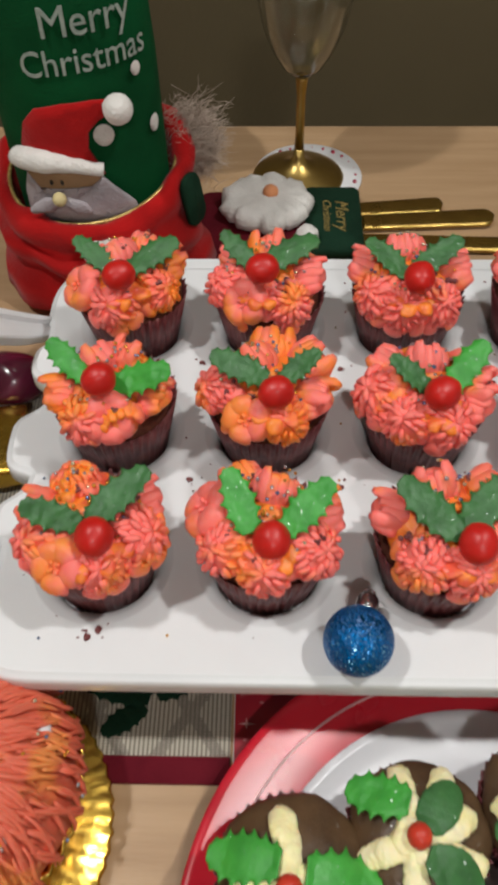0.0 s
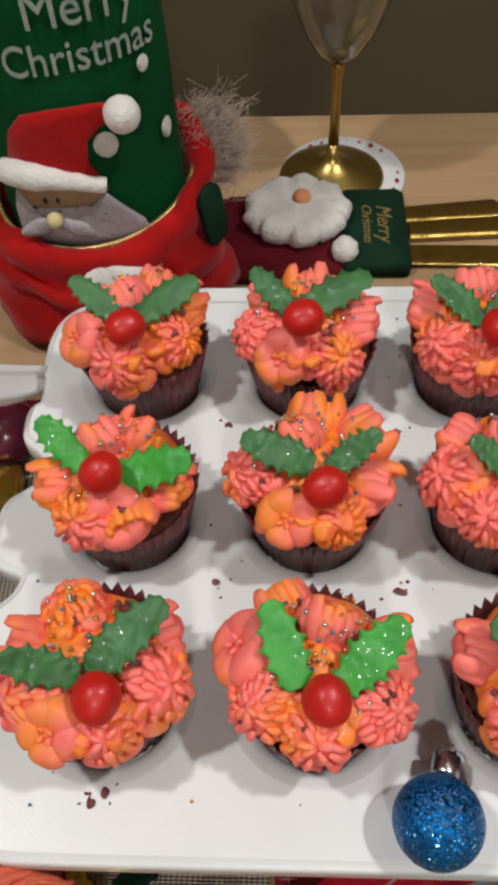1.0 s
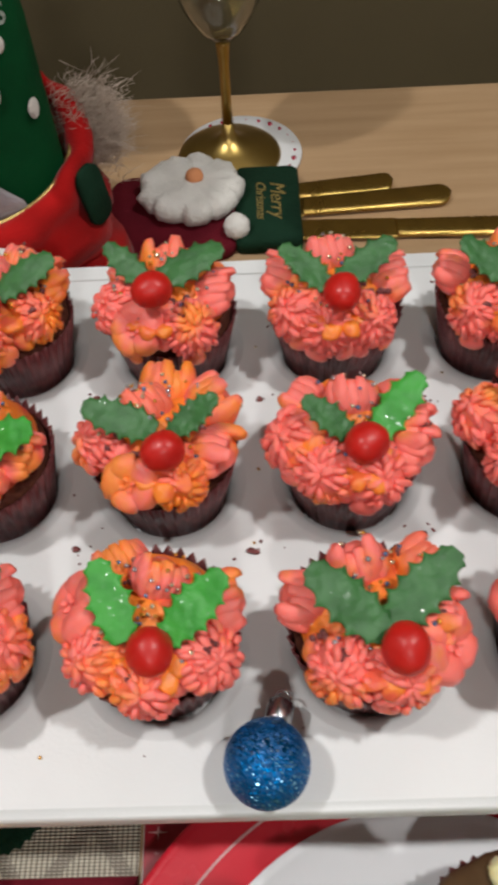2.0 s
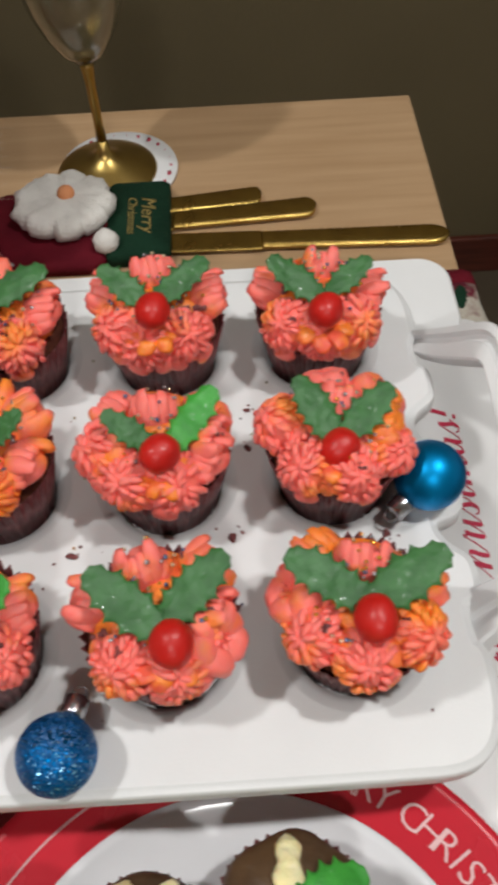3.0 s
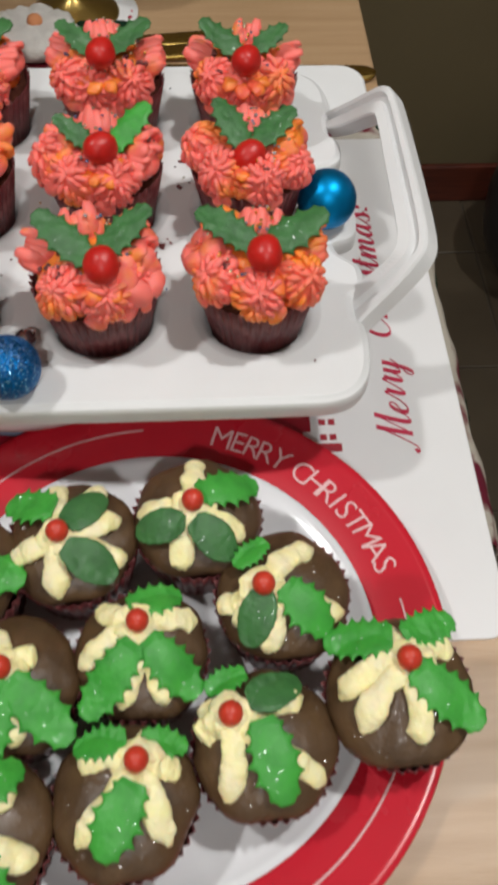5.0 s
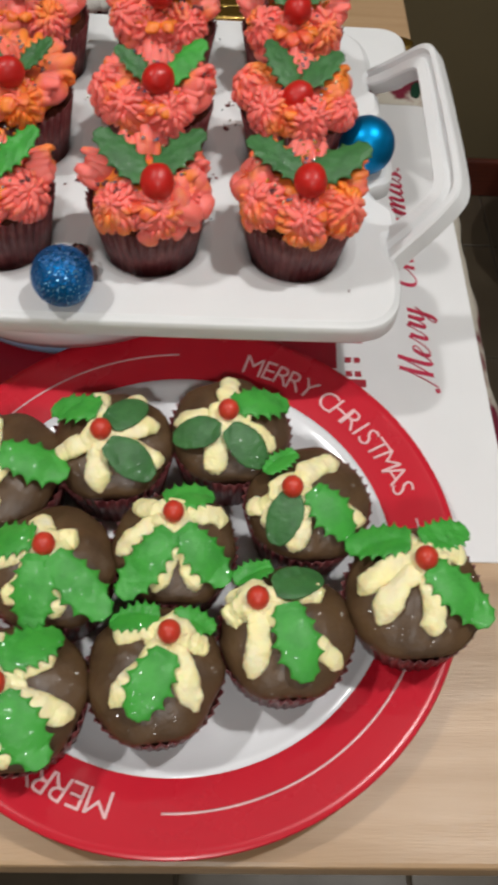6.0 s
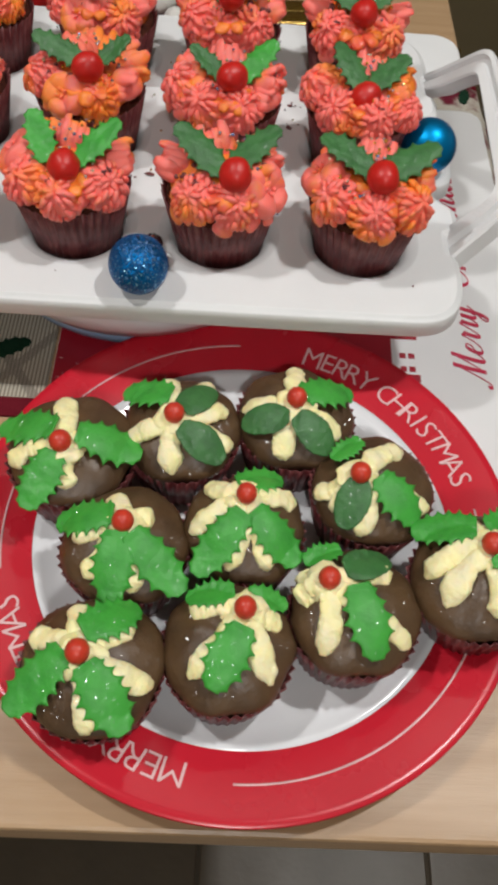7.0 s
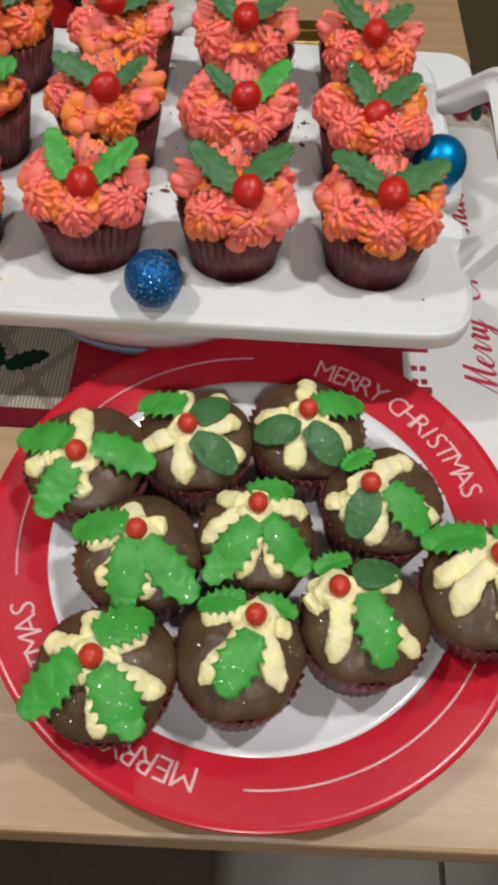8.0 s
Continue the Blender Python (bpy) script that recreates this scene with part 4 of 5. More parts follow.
for x, y in ((0.134, 0.247), (0.210, 0.244), (-0.072, 0.152), (-0.067, 0.156), (0.055, 0.242), (0.145, 0.325), (-0.028, 0.246), (0.060, 0.330), (-0.026, 0.335), (0.144, 0.300)):
    flake(x, y, rnd.uniform(0.0016, 0.0023))
    for j in range(3):
        flake(x + rnd.gauss(0, 0.004), y + rnd.gauss(0, 0.004), rnd.uniform(0.0004, 0.0010))
tagged(part("cake_crumbs", bm, CRUMB), "dark red cake crumbs scattered on the tray", "crumbs", kind="stuff")
bm = bmesh.new()
for _ in range(40):
    x, y = rnd.uniform(-0.11, 0.225), rnd.uniform(0.145, 0.41)
    if all(math.hypot(x - a, y - b) > 0.037 for a in COLUMNS for b in ROWS_Y):
        bmesh.ops.create_icosphere(bm, subdivisions=1, radius=0.0008, matrix=Matrix.Translation((x, y, TRAY + 0.0008)))
tagged(part("sugar_pearls", bm, PEARL), "tiny loose sugar pearls on the tray", "sprinkles", kind="stuff")


# ---- baubles ----
def bauble(name, label, mat, at, r, axis):
    b = thing(name, label, "bauble", at=at)
    bm = bmesh.new()
    ball(bm, (0, 0, 0), r, u=48, v=32)
    part("ball", bm, mat, b)
    q = Vector(axis).to_track_quat("Z", "Y").to_matrix().to_4x4()
    bm = lathe(bmesh.new(), [(0.0045, r * 0.95), (0.0052, r + 0.001), (0.0052, r + 0.008), (0.004, r + 0.009), (0.001, r + 0.009)], 24, ripple=lambda a, k: 1 + 0.05 * math.cos(12 * a))
    cap = part("cap", bm, SILVER, b, "ribbed silver cap", True, q)
    bm = tube(bmesh.new(), [(0.003 * math.cos(a), 0, r + 0.0105 + 0.003 * math.sin(a)) for a in np.linspace(-0.6, 3.75, 12)], 0.0005, 6)
    part("hanging_loop", bm, SILVER, cap)


bauble("glitter_bauble", "blue glitter bauble resting on the tray edge", GLITTER, (0.0585, 0.1450, TRAY + 0.0166), 0.0166, (0.25, 0.9, -0.15))
bauble("satin_bauble", "satin blue bauble lying on the tray", BLUE_SATIN, (0.2325, 0.266, TRAY + 0.0176), 0.0176, (-0.75, -0.62, -0.25))

# ---- the plate of chocolate cupcakes ----
PX, PY, PR = 0.1260, 0.0255, 0.1525


def rim_z(r):
    return 0.0095 + 0.0105 * max(0.0, (r - 0.112) / 0.0405) ** 0.8


plate = thing("dinner_plate", "large red-rimmed white melamine plate with festive lettering", "plate", at=(PX, PY, 0))
part("plate_well", lathe(bmesh.new(), [(0.09, 0.0006), (0.116, 0.0058), (0.1175, rim_z(0.1175) - 0.0006), (0.1175, rim_z(0.1175)), (0.113, 0.0088), (0.104, 0.0058), (0.09, 0.0044), (0.02, 0.004)], 96), WHITE_GLAZE, plate)
rs = [0.1176 + (PR - 0.1176) * i / 8 for i in range(9)]
part("rim", lathe(bmesh.new(), [(r, rim_z(r)) for r in rs] + [(PR + 0.0006, rim_z(PR) - 0.001), (PR - 0.001, rim_z(PR) - 0.0026)] + [(r, rim_z(r) - 0.003) for r in reversed(rs[:-1])], 128, cap=(False, False)),
     RED_GLAZE, plate, "glossy red rim")


def rim_text(body, start, size, step):
    """Letters round the rim, their tops outward, clockwise from start degrees."""
    a = start
    widths = {"M": 1.15, "I": 0.55, " ": 0.62, "C": 0.95, "H": 1.0, "A": 1.0, "T": 0.9, "S": 0.85, "Y": 0.9, "E": 0.85, "R": 0.9}
    rnd = random.Random(len(body) + int(start))
    for ch in body:
        w = widths.get(ch, 0.9) * step
        a -= w / 2
        if ch != " ":
            r = 0.1265
            me = letters(ch, size, 0.0005, rnd.uniform(-0.05, 0.12), "CENTER", 0.0002)
            tilt = math.degrees(math.atan2(rim_z(0.139) - rim_z(0.127), 0.012))
            m = pose(r * math.cos(radians(a)), r * math.sin(radians(a)), rim_z(r) + 0.0005, 0, 0, a - 90 + rnd.uniform(-4, 4)) @ pose(0, 0, 0, tilt, 0, 0)
            placed("letter", me, PINK_PRINT, plate, "", False, m)
        a -= w / 2
    return a


def rim_line(a0, a1):
    bm = bmesh.new()
    tube(bm, [(0.1335 * math.cos(radians(a)), 0.1335 * math.sin(radians(a)), rim_z(0.1335) + 0.0003) for a in np.linspace(a0, a1, 60)], 0.0006, 6, 0.5)
    part("rim_line", bm, PINK_PRINT, plate, "thin pale printed line")


for turn in (0, 184):
    rim_text("MERRY CHRISTMAS", 75.0 + turn, 0.0185, 4.38)
    rim_line(9 + turn, -91 + turn)

PUDDINGS = [
    dict(at=(0.0280, 0.0520), berry=(-1.9, -5.1),
         cream=[(-6.0, 31.0), (-30.0, -11.0), (4.0, -25.0), (10.0, -2.0)],
         leaves=[('b', -7.0, 5.0, -38.0, 11.0), ('b', 7.0, 2.0, 39.0, -2.0), ('b', -5.0, -11.0, -17.0, -38.0)]),
    dict(at=(0.0870, 0.0650), berry=(-3.4, 3.5),
         cream=[(-7.0, 38.0), (15.0, 37.0), (30.0, -8.0), (-3.0, -33.0), (-30.0, -4.0), (25.0, 17.0)],
         leaves=[('b', -7.0, 18.0, -33.0, 27.0), ('r', 1.0, 8.0, 17.0, 28.0), ('r', 1.0, -4.0, 24.0, -16.0)]),
    dict(at=(0.1510, 0.0770), berry=(-1.1, 6.2),
         cream=[(0.0, 40.0), (-30.0, 7.0), (24.0, -8.0), (-8.0, -29.0)],
         leaves=[('b', 3.0, 11.0, 32.0, 23.0), ('r', -6.0, -5.0, -30.0, -3.0), ('r', 0.0, -4.0, 19.0, -19.0)]),
    dict(at=(0.1930, 0.0350), berry=(-10.0, 2.4),
         cream=[(16.0, 25.0), (28.0, -8.0), (-10.0, -28.0), (-32.0, 0.0), (-22.0, -14.0)],
         leaves=[('b', -8.0, 27.0, -23.0, 15.0), ('b', 1.0, 1.0, 20.0, -19.0), ('r', -10.0, -1.0, -18.0, -23.0)]),
    dict(at=(0.0630, -0.0030), berry=(0.5, 4.9),
         cream=[(-7.0, 25.0), (15.0, 12.0), (8.0, -25.0), (-25.0, 0.0), (-16.0, -19.0)],
         leaves=[('b', -6.0, 10.0, -34.0, 10.0), ('b', -2.0, -1.0, -3.0, -32.0), ('b', 6.0, -1.0, 32.0, -25.0)]),
    dict(at=(0.1240, 0.0100), berry=(-0.1, 11.3),
         cream=[(-21.0, 23.0), (26.0, 16.0), (-27.0, -5.0), (2.0, -11.0), (-8.0, -24.0), (12.0, -23.0)],
         leaves=[('b', -4.0, 20.0, 19.0, 29.0), ('b', -2.0, 0.0, -24.0, -28.0), ('b', 5.0, 2.0, 27.0, -20.0)]),
    dict(at=(0.0550, -0.0700), berry=(-4.3, 5.9),
         cream=[(-8.0, 32.0), (-29.0, 16.0), (19.0, 22.0), (29.0, -3.0), (2.0, -25.0)],
         leaves=[('b', -3.0, 17.0, 20.0, 33.0), ('b', -12.0, 6.0, -34.0, -18.0), ('b', 0.0, 0.0, 19.0, -25.0)]),
    dict(at=(0.1180, -0.0560), berry=(7.0, 16.9),
         cream=[(-19.0, 19.0), (-17.0, -13.0), (20.0, -14.0), (25.0, 14.0), (6.0, 30.0)],
         leaves=[('b', 1.0, 27.0, -21.0, 24.0), ('b', 9.0, 27.0, 28.0, 24.0), ('b', 6.0, 7.0, -7.0, -20.0)]),
    dict(at=(0.1800, -0.0320), berry=(-14.7, 10.4),
         cream=[(-26.0, 20.0), (-29.0, 3.0), (-17.0, -23.0), (26.0, -17.0), (18.0, 19.0)],
         leaves=[('b', -8.0, 31.0, -26.0, 24.0), ('r', -6.0, 16.0, 17.0, 26.0), ('b', -1.0, 6.0, 8.0, -26.0)]),
    dict(at=(0.2480, -0.0130), berry=(6.0, 10.0),
         cream=[(-27.0, -2.0), (-18.0, -17.0), (27.0, 17.0), (-4.0, 26.0), (6.0, -24.0)],
         leaves=[('b', -1.0, 22.0, -31.0, 25.0), ('b', 6.0, 22.0, 30.0, 31.0), ('b', 9.0, 5.0, 34.0, -18.0)]),
]
PUD_WRAP = wrapper_bm(0.0262, 0.0315, 0.0052, 0.0398, 40, 0.6, 0.0010)


def dome(x, y):
    r = math.hypot(x, y)
    return 0.0435 + 0.0135 * (1 - min(1.0, (r / 0.0318) ** 2.4))


def pudding(k, spec):
    rnd = random.Random(300 + k)
    x, y = spec["at"]
    lift = 0.006 if k == 9 else 0.0
    pud = thing("pudding_cupcake", "chocolate-topped cupcake with cream strokes, green leaves and red berry", "cupcake", "chocolate cupcakes on the plate", (x, y, lift))
    back = (4, 8, 8, 5, 3, 3, 7, 4, 1, 1)[k]
    y += back / 1000
    wide = (1.10, 1.05, 1.06, 1.05, 1.03, 1.0, 1.06, 1.01, 1.03, 1.06)[k]
    pud.matrix_basis = pose(x, y, lift, 0, -8 if k == 9 else 0, 0) @ Matrix.Diagonal((wide, wide, 1, 1))
    placed("wrapper", PUD_WRAP, WRAPPER, pud, "dark burgundy fluted paper case", True, pose(0, 0, 0, 0, 0, rnd.uniform(0, 360)))
    prof = [(0.0255, 0.007), (0.0304, 0.0375), (0.0316, 0.0395), (0.0318, 0.042)] + [(r, dome(r, 0)) for r in (0.0305, 0.0285, 0.026, 0.02, 0.012, 0.004)]
    bm = lathe(bmesh.new(), prof, 56, ripple=lambda a, i: 1 + 0.02 * math.sin(3 * a + k) + 0.012 * math.sin(7 * a + 2 * k))
    roughen(bm, 0.0020, 60)
    roughen(bm, 0.0006, 240)
    part("chocolate_top", bm, CHOCOLATE, pud, "smooth brown chocolate icing")
    bx, by = spec["berry"][0] / 1000 / wide, (spec["berry"][1] - back) / 1000 / wide
    bm = bmesh.new()
    ball(bm, (bx, by, dome(bx, by) + 0.0008), 0.0104, 1.1, 1.0, 0.45, 36, 22)
    roughen(bm, 0.0022, 160)
    roughen(bm, 0.0009, 520)
    part("cream_blob", bm, CREAM, pud)
    for ax, ay in spec["cream"]:
        ax, ay = ax / 1000 / wide, (ay - back) / 1000 / wide
        far = math.hypot(ax, ay)
        if far > 0.0305:
            ax, ay = ax * 0.0305 / far, ay * 0.0305 / far
        n = 40
        bend = rnd.uniform(-0.0035, 0.0035)
        ln = math.hypot(ax - bx, ay - by) or 1e-3
        pts, rad = [], []
        for i in range(n):
            s = i / (n - 1)
            px = bx + (ax - bx) * s - (ay - by) / ln * bend * math.sin(math.pi * s)
            py = by + (ay - by) * s + (ax - bx) / ln * bend * math.sin(math.pi * s)
            pts.append((px, py, dome(px, py) + 0.0012))
            rad.append((0.0056 + 0.0012 * noise.noise(Vector((s * 3.5, k, ax * 900))) + 0.0004 * noise.noise(Vector((s * 11, k, ay * 900)))) * (1.0 if s < 0.88 else math.sqrt(max(0.10, (1 - s) / 0.12))))
        bm = tube(bmesh.new(), pts, rad, 20, 0.52)
        roughen(bm, 0.0013, 130)
        roughen(bm, 0.0006, 600)
        part("cream_stroke", bm, CREAM, pud)
    for tone, lx, ly, tx, ty in spec["leaves"]:
        lx, ly, tx, ty = (v / 1000 / wide for v in (lx, ly - back, tx, ty - back))
        b = Vector((lx, ly, dome(lx, ly) + 0.0055))
        t = Vector((tx, ty, max(dome(tx, ty), 0.0455) + 0.0035))
        smooth_edge = tone == "r"
        w = (t - b).length * (0.66 if smooth_edge else 0.78)
        part("leaf", leaf(b - (t - b) * 0.05, t, min(max(w, 0.015), 0.0235), (0, 0, 1), rnd.choice((5, 6, 6)), 0.05 if smooth_edge else 0.34, 0.0011, rnd.uniform(-0.08, 0.05), 0.0, lambda px, py: dome(px, py) + 0.0036),
             DARK_LEAF if smooth_edge else BRIGHT_LEAF, pud, "rounded dark green icing leaf" if smooth_edge else "bright green icing holly leaf")
    bm = bmesh.new()
    ball(bm, (bx, by, 0.0), 0.0053, 1.0, 1.05, 1.08, 24, 16)
    part("berry", bm, BERRY, pud, "matt red berry sweet", True, pose(0, 0, dome(bx, by) + 0.0078))


for k, spec in enumerate(PUDDINGS):
    pudding(k, spec)


# ---- the wine glass ----
coaster = tagged(part("coaster", lathe(bmesh.new(), [(0.050, -0.001), (0.0505, 0.001), (0.050, 0.0022), (0.02, 0.0022)], 64), MAT_WHITE, at=pose(0.051, 0.647, 0)), "round white printed coaster", "coaster")
bm = bmesh.new()
for k in range(26):
    a = 2 * math.pi * k / 26
    bmesh.ops.create_icosphere(bm, subdivisions=1, radius=0.0013 + 0.0009 * math.sin(k * 5.1), matrix=pose(0.0445 * math.cos(a), 0.0445 * math.sin(a), 0.0024) @ Matrix.Diagonal((1, 1.6, 0.08, 1)))
part("coaster_print", bm, TEXT_RED, coaster, "dark red printed ring")
glass = thing("wine_glass", "clear wine glass on a brushed gold stem and foot", "wine glass", at=(0.042, 0.644, 0.0022))
part("foot", lathe(bmesh.new(), [(0.0415, 0.0), (0.042, 0.0008), (0.040, 0.0022), (0.032, 0.0058), (0.020, 0.0105), (0.010, 0.0150), (0.0055, 0.021), (0.0042, 0.030)], 64), GOLD_DULL, glass, "domed brushed gold foot")
part("stem", lathe(bmesh.new(), [(0.0042, 0.0300), (0.0038, 0.05), (0.0038, 0.080), (0.0052, 0.094), (0.0055, 0.0965)], 24), GOLD_DULL, glass, "slim brushed gold stem")
outer = [(0.004, 0.0966), (0.010, 0.100), (0.018, 0.108), (0.027, 0.123), (0.034, 0.142), (0.0385, 0.166), (0.0395, 0.19), (0.037, 0.215), (0.034, 0.235)]
part("bowl", lathe(bmesh.new(), outer + [(r - 0.0011, z + (0.0025 if i == 0 else 0.0006)) for i, (r, z) in reversed(list(enumerate(outer)))], 72, cap=(True, True)), GLASS, glass, "clear glass bowl")

# ---- felt cutlery pocket with gold cutlery ----
pocket = thing("cutlery_pocket", "dark green and wine red felt cutlery pocket with white fleece", "cutlery holder")
part("green_panel", slab(bmesh.new(), round_rect(0.046, 0.528, 0.096, 0.616, 0.006), 0.0, 0.0125, 0.003), DARK_GREEN, pocket, "bottle green felt panel")
part("wine_panel", slab(bmesh.new(), round_rect(-0.052, 0.522, 0.0475, 0.612, 0.016), 0.0, 0.010, 0.003), WINE_FELT, pocket, "wine red felt panel")
for word, size, x in (("Merry", 0.0165, 0.0735), ("Christmas", 0.0105, 0.0625)):
    placed("gold_script", letters(word, size, 0.0006, 0.3, "CENTER"), GOLD_PRINT, pocket, "gold slanted lettering", False, pose(x, 0.573, 0.0127, 0, 0, -90))
bm = lathe(bmesh.new(), [(0.030, 0.010), (0.037, 0.014), (0.0385, 0.020), (0.036, 0.026), (0.030, 0.029), (0.024, 0.028), (0.016, 0.030), (0.008, 0.029), (0.002, 0.0285)], 108, cx=0.013, cy=0.580, sy=0.88,
           ripple=lambda a, k: 1 + (0.13 * abs(math.cos(4.5 * a)) ** 0.7 - 0.06) * (k < 6))
roughen(bm, 0.0030, 130)
part("fleece_pad", bm, FLEECE, pocket, "scalloped white fleece pad")
bm = bmesh.new()
ball(bm, (0.0165, 0.582, 0.030), 0.0068, 1, 1.1, 0.8)
part("felt_knob", bm, ORANGE_FELT, pocket, "small orange felt knob")
bm = bmesh.new()
ball(bm, (0.0475, 0.540, 0.0165), 0.0098, 1, 1, 0.95, 24, 16)
roughen(bm, 0.0012, 300)
part("pompom", bm, FLEECE, pocket, "white pompom")


def cutlery(name, label, front, x0, x1, y0, y1, width, notches, neck):
    """A flat handle with cross notches and a rounded end, and the plain front piece that goes into the pocket."""
    item = thing(name, label, "cutlery", "gold cutlery in the pocket", (x0, y0, 0.0030))
    n = 90
    for piece, lo, hi in ((front, 0.0, neck), ("handle", neck, 1.0)):
        bm = bmesh.new()
        loops = []
        for i in range(n + 1):
            s = lo + (hi - lo) * i / n
            grip = piece == "handle"
            w = width * (1.0 if not grip else 0.84 + 0.16 * (s - neck) / (1 - neck)) * (math.sqrt(max(0.02, 1 - ((s - 0.93) / 0.07) ** 2)) if s > 0.93 else 1)
            cut = math.sin(notches * s * 6.283) * (grip and neck + 0.05 < s < 0.95)
            w *= 1 + 0.015 * cut
            h = (0.0028 if grip else 0.0012) + 0.00025 * cut
            x, y = (x1 - x0) * s, (y1 - y0) * s
            loops.append([(x, y + w * 0.5 * math.copysign(abs(math.cos(a)) ** 0.6, math.cos(a)), h * math.copysign(abs(math.sin(a)) ** 0.8, math.sin(a))) for a in (2 * math.pi * k / 18 for k in range(18))])
        rings(bm, loops)
        part(piece, bm, GOLD, item)


cutlery("fork", "gold fork with a notched patterned handle", "neck", 0.085, 0.213, 0.574, 0.583, 0.0235, 24, 0.10)
cutlery("spoon", "gold spoon with a notched patterned handle", "neck", 0.085, 0.170, 0.592, 0.600, 0.0225, 16, 0.12)
cutlery("table_knife", "gold table knife with a patterned handle", "blade", 0.085, 0.313, 0.549, 0.542, 0.0220, 34, 0.36)

# ---- the felt basket and the bottle bag ----
BX, BY = -0.117, 0.520
basket = thing("felt_basket", "red felt gift basket with a gathered rim", "basket", at=(BX, BY, 0))
prof = [(0.078, 0.0), (0.094, 0.010), (0.090, 0.028), (0.080, 0.036), (0.088, 0.048), (0.088, 0.060), (0.076, 0.070), (0.083, 0.083), (0.083, 0.094), (0.077, 0.100), (0.069, 0.098), (0.066, 0.090), (0.066, 0.04), (0.05, 0.01)]
bm = lathe(bmesh.new(), prof, 96, sx=0.91, sy=0.80, ripple=lambda a, k: 1 + 0.030 * math.sin(5 * a + k * 0.9) + 0.018 * math.sin(11 * a + k))
for v in bm.verts:
    if v.co.z > 0.07:
        v.co.z += (0.026 if v.co.y > 0 else 0.016) * v.co.y / 0.06 + 0.10 * v.co.x + 0.004
roughen(bm, 0.004, 40)
part("basket_body", bm, RED_FELT, basket, "folded red felt side")
rim_pts = [(0.0635 * math.cos(a), 0.056 * math.sin(a), 0.100 + (0.024 if math.sin(a) > 0 else 0.014) * math.sin(a) + 0.006 * math.cos(a)) for a in np.linspace(0, 2 * math.pi, 49)]
part("rim_cord", tube(bmesh.new(), rim_pts, 0.0016, 8), GOLD_PRINT, basket, "thin gold rim cord")
bm = bmesh.new()
rnd = random.Random(21)
for _ in range(3600):
    p = Vector((0.070 + rnd.gauss(0, 0.009), 0.030 + rnd.gauss(0, 0.009), 0.096 + rnd.gauss(0, 0.012)))
    d = Vector((rnd.gauss(0.5, 0.7), rnd.gauss(0.1, 0.7), rnd.gauss(0.5, 0.6))).normalized()
    e = Vector((rnd.gauss(0.003, 0.003), 0, rnd.gauss(0.0, 0.003)))
    tube(bm, [p, p + d * 0.006, p + d * 0.012 + e], [0.00022, 0.0002, 0.0001], 3)
part("fur_trim", bm, FUR, basket, "long white fur trim")
part("green_patch", slab(bmesh.new(), round_rect(-0.011, -0.02, 0.011, 0.02, 0.009), 0, 0.004, 0.001), DARK_GREEN, basket, "dark green felt patch", True, pose(0.074, -0.020, 0.082, 80, 0, 62))
bm = bmesh.new()
ball(bm, (0.068, -0.058, 0.040), 0.0052)
ball(bm, (0.062, -0.064, 0.037), 0.0042)
part("jingle_bell", bm, GOLD, basket, "small gold jingle bell")
bm = bmesh.new()
ball(bm, (0.022, -0.066, 0.068), 0.020, 1.3, 0.5, 0.55, 28, 16)
roughen(bm, 0.004, 110)
part("fleece_tuft", bm, FLEECE, basket, "white fleece tuft")

bottle = thing("bottle_bag", "green velvet bottle bag with festive lettering and felt patches", "bottle bag", at=(BX + 0.001, BY - 0.008, 0))
bm = lathe(bmesh.new(), [(0.046, 0.012), (0.055, 0.03), (0.0565, 0.10), (0.0565, 0.19), (0.055, 0.24), (0.045, 0.28), (0.022, 0.30), (0.018, 0.32), (0.024, 0.345), (0.021, 0.346)], 72, sy=0.66,
           ripple=lambda a, k: 1 + 0.012 * math.sin(4 * a + k) + 0.008 * math.sin(9 * a + 2 * k))
roughen(bm, 0.002, 50)
part("bag_body", bm, GREEN_FELT, bottle, "green velvet body")


def wrapped(me, x0, z0, lift, tilt=0.0):
    """Bends a flat mesh round the bag's front, its x along the girth and its y upward."""
    for v in me.vertices:
        x, z = x0 + v.co.x, z0 + v.co.y + tilt * v.co.x
        a = math.sin(max(-1.5, min(1.5, x / 0.062)))
        x = 0.0578 * a
        v.co = (x, -0.0376 * math.sqrt(1 - a * a) - lift - v.co.z - 0.0007, z)
    return me


def applique(outline, thick=0.002, cuts=3):
    bm = bmesh.new()
    slab(bm, outline, 0, thick)
    bmesh.ops.triangulate(bm, faces=bm.faces[:])
    bmesh.ops.subdivide_edges(bm, edges=bm.edges[:], cuts=cuts, use_grid_fill=True)
    return mesh_of("applique", bm)


placed("lettering", wrapped(letters("Merry", 0.0265, 0.0006), -0.0085, 0.2145, 0.0004, 0.07), SILVER_PRINT, bottle, "silvery white lettering", False)
placed("lettering", wrapped(letters("Christmas", 0.0235, 0.0006), -0.0270, 0.1890, 0.0004, 0.10), SILVER_PRINT, bottle, "silvery white lettering", False)
hat = [(-0.043, 0.122), (-0.0425, 0.142), (-0.036, 0.158), (-0.024, 0.169), (-0.004, 0.1735), (0.018, 0.1755), (0.034, 0.1745), (0.033, 0.166), (0.022, 0.162), (0.013, 0.154), (0.011, 0.142), (0.020, 0.122)]
placed("red_patch", wrapped(applique(hat), 0, 0, 0.0012), RED_FELT, bottle, "red felt patch", True)
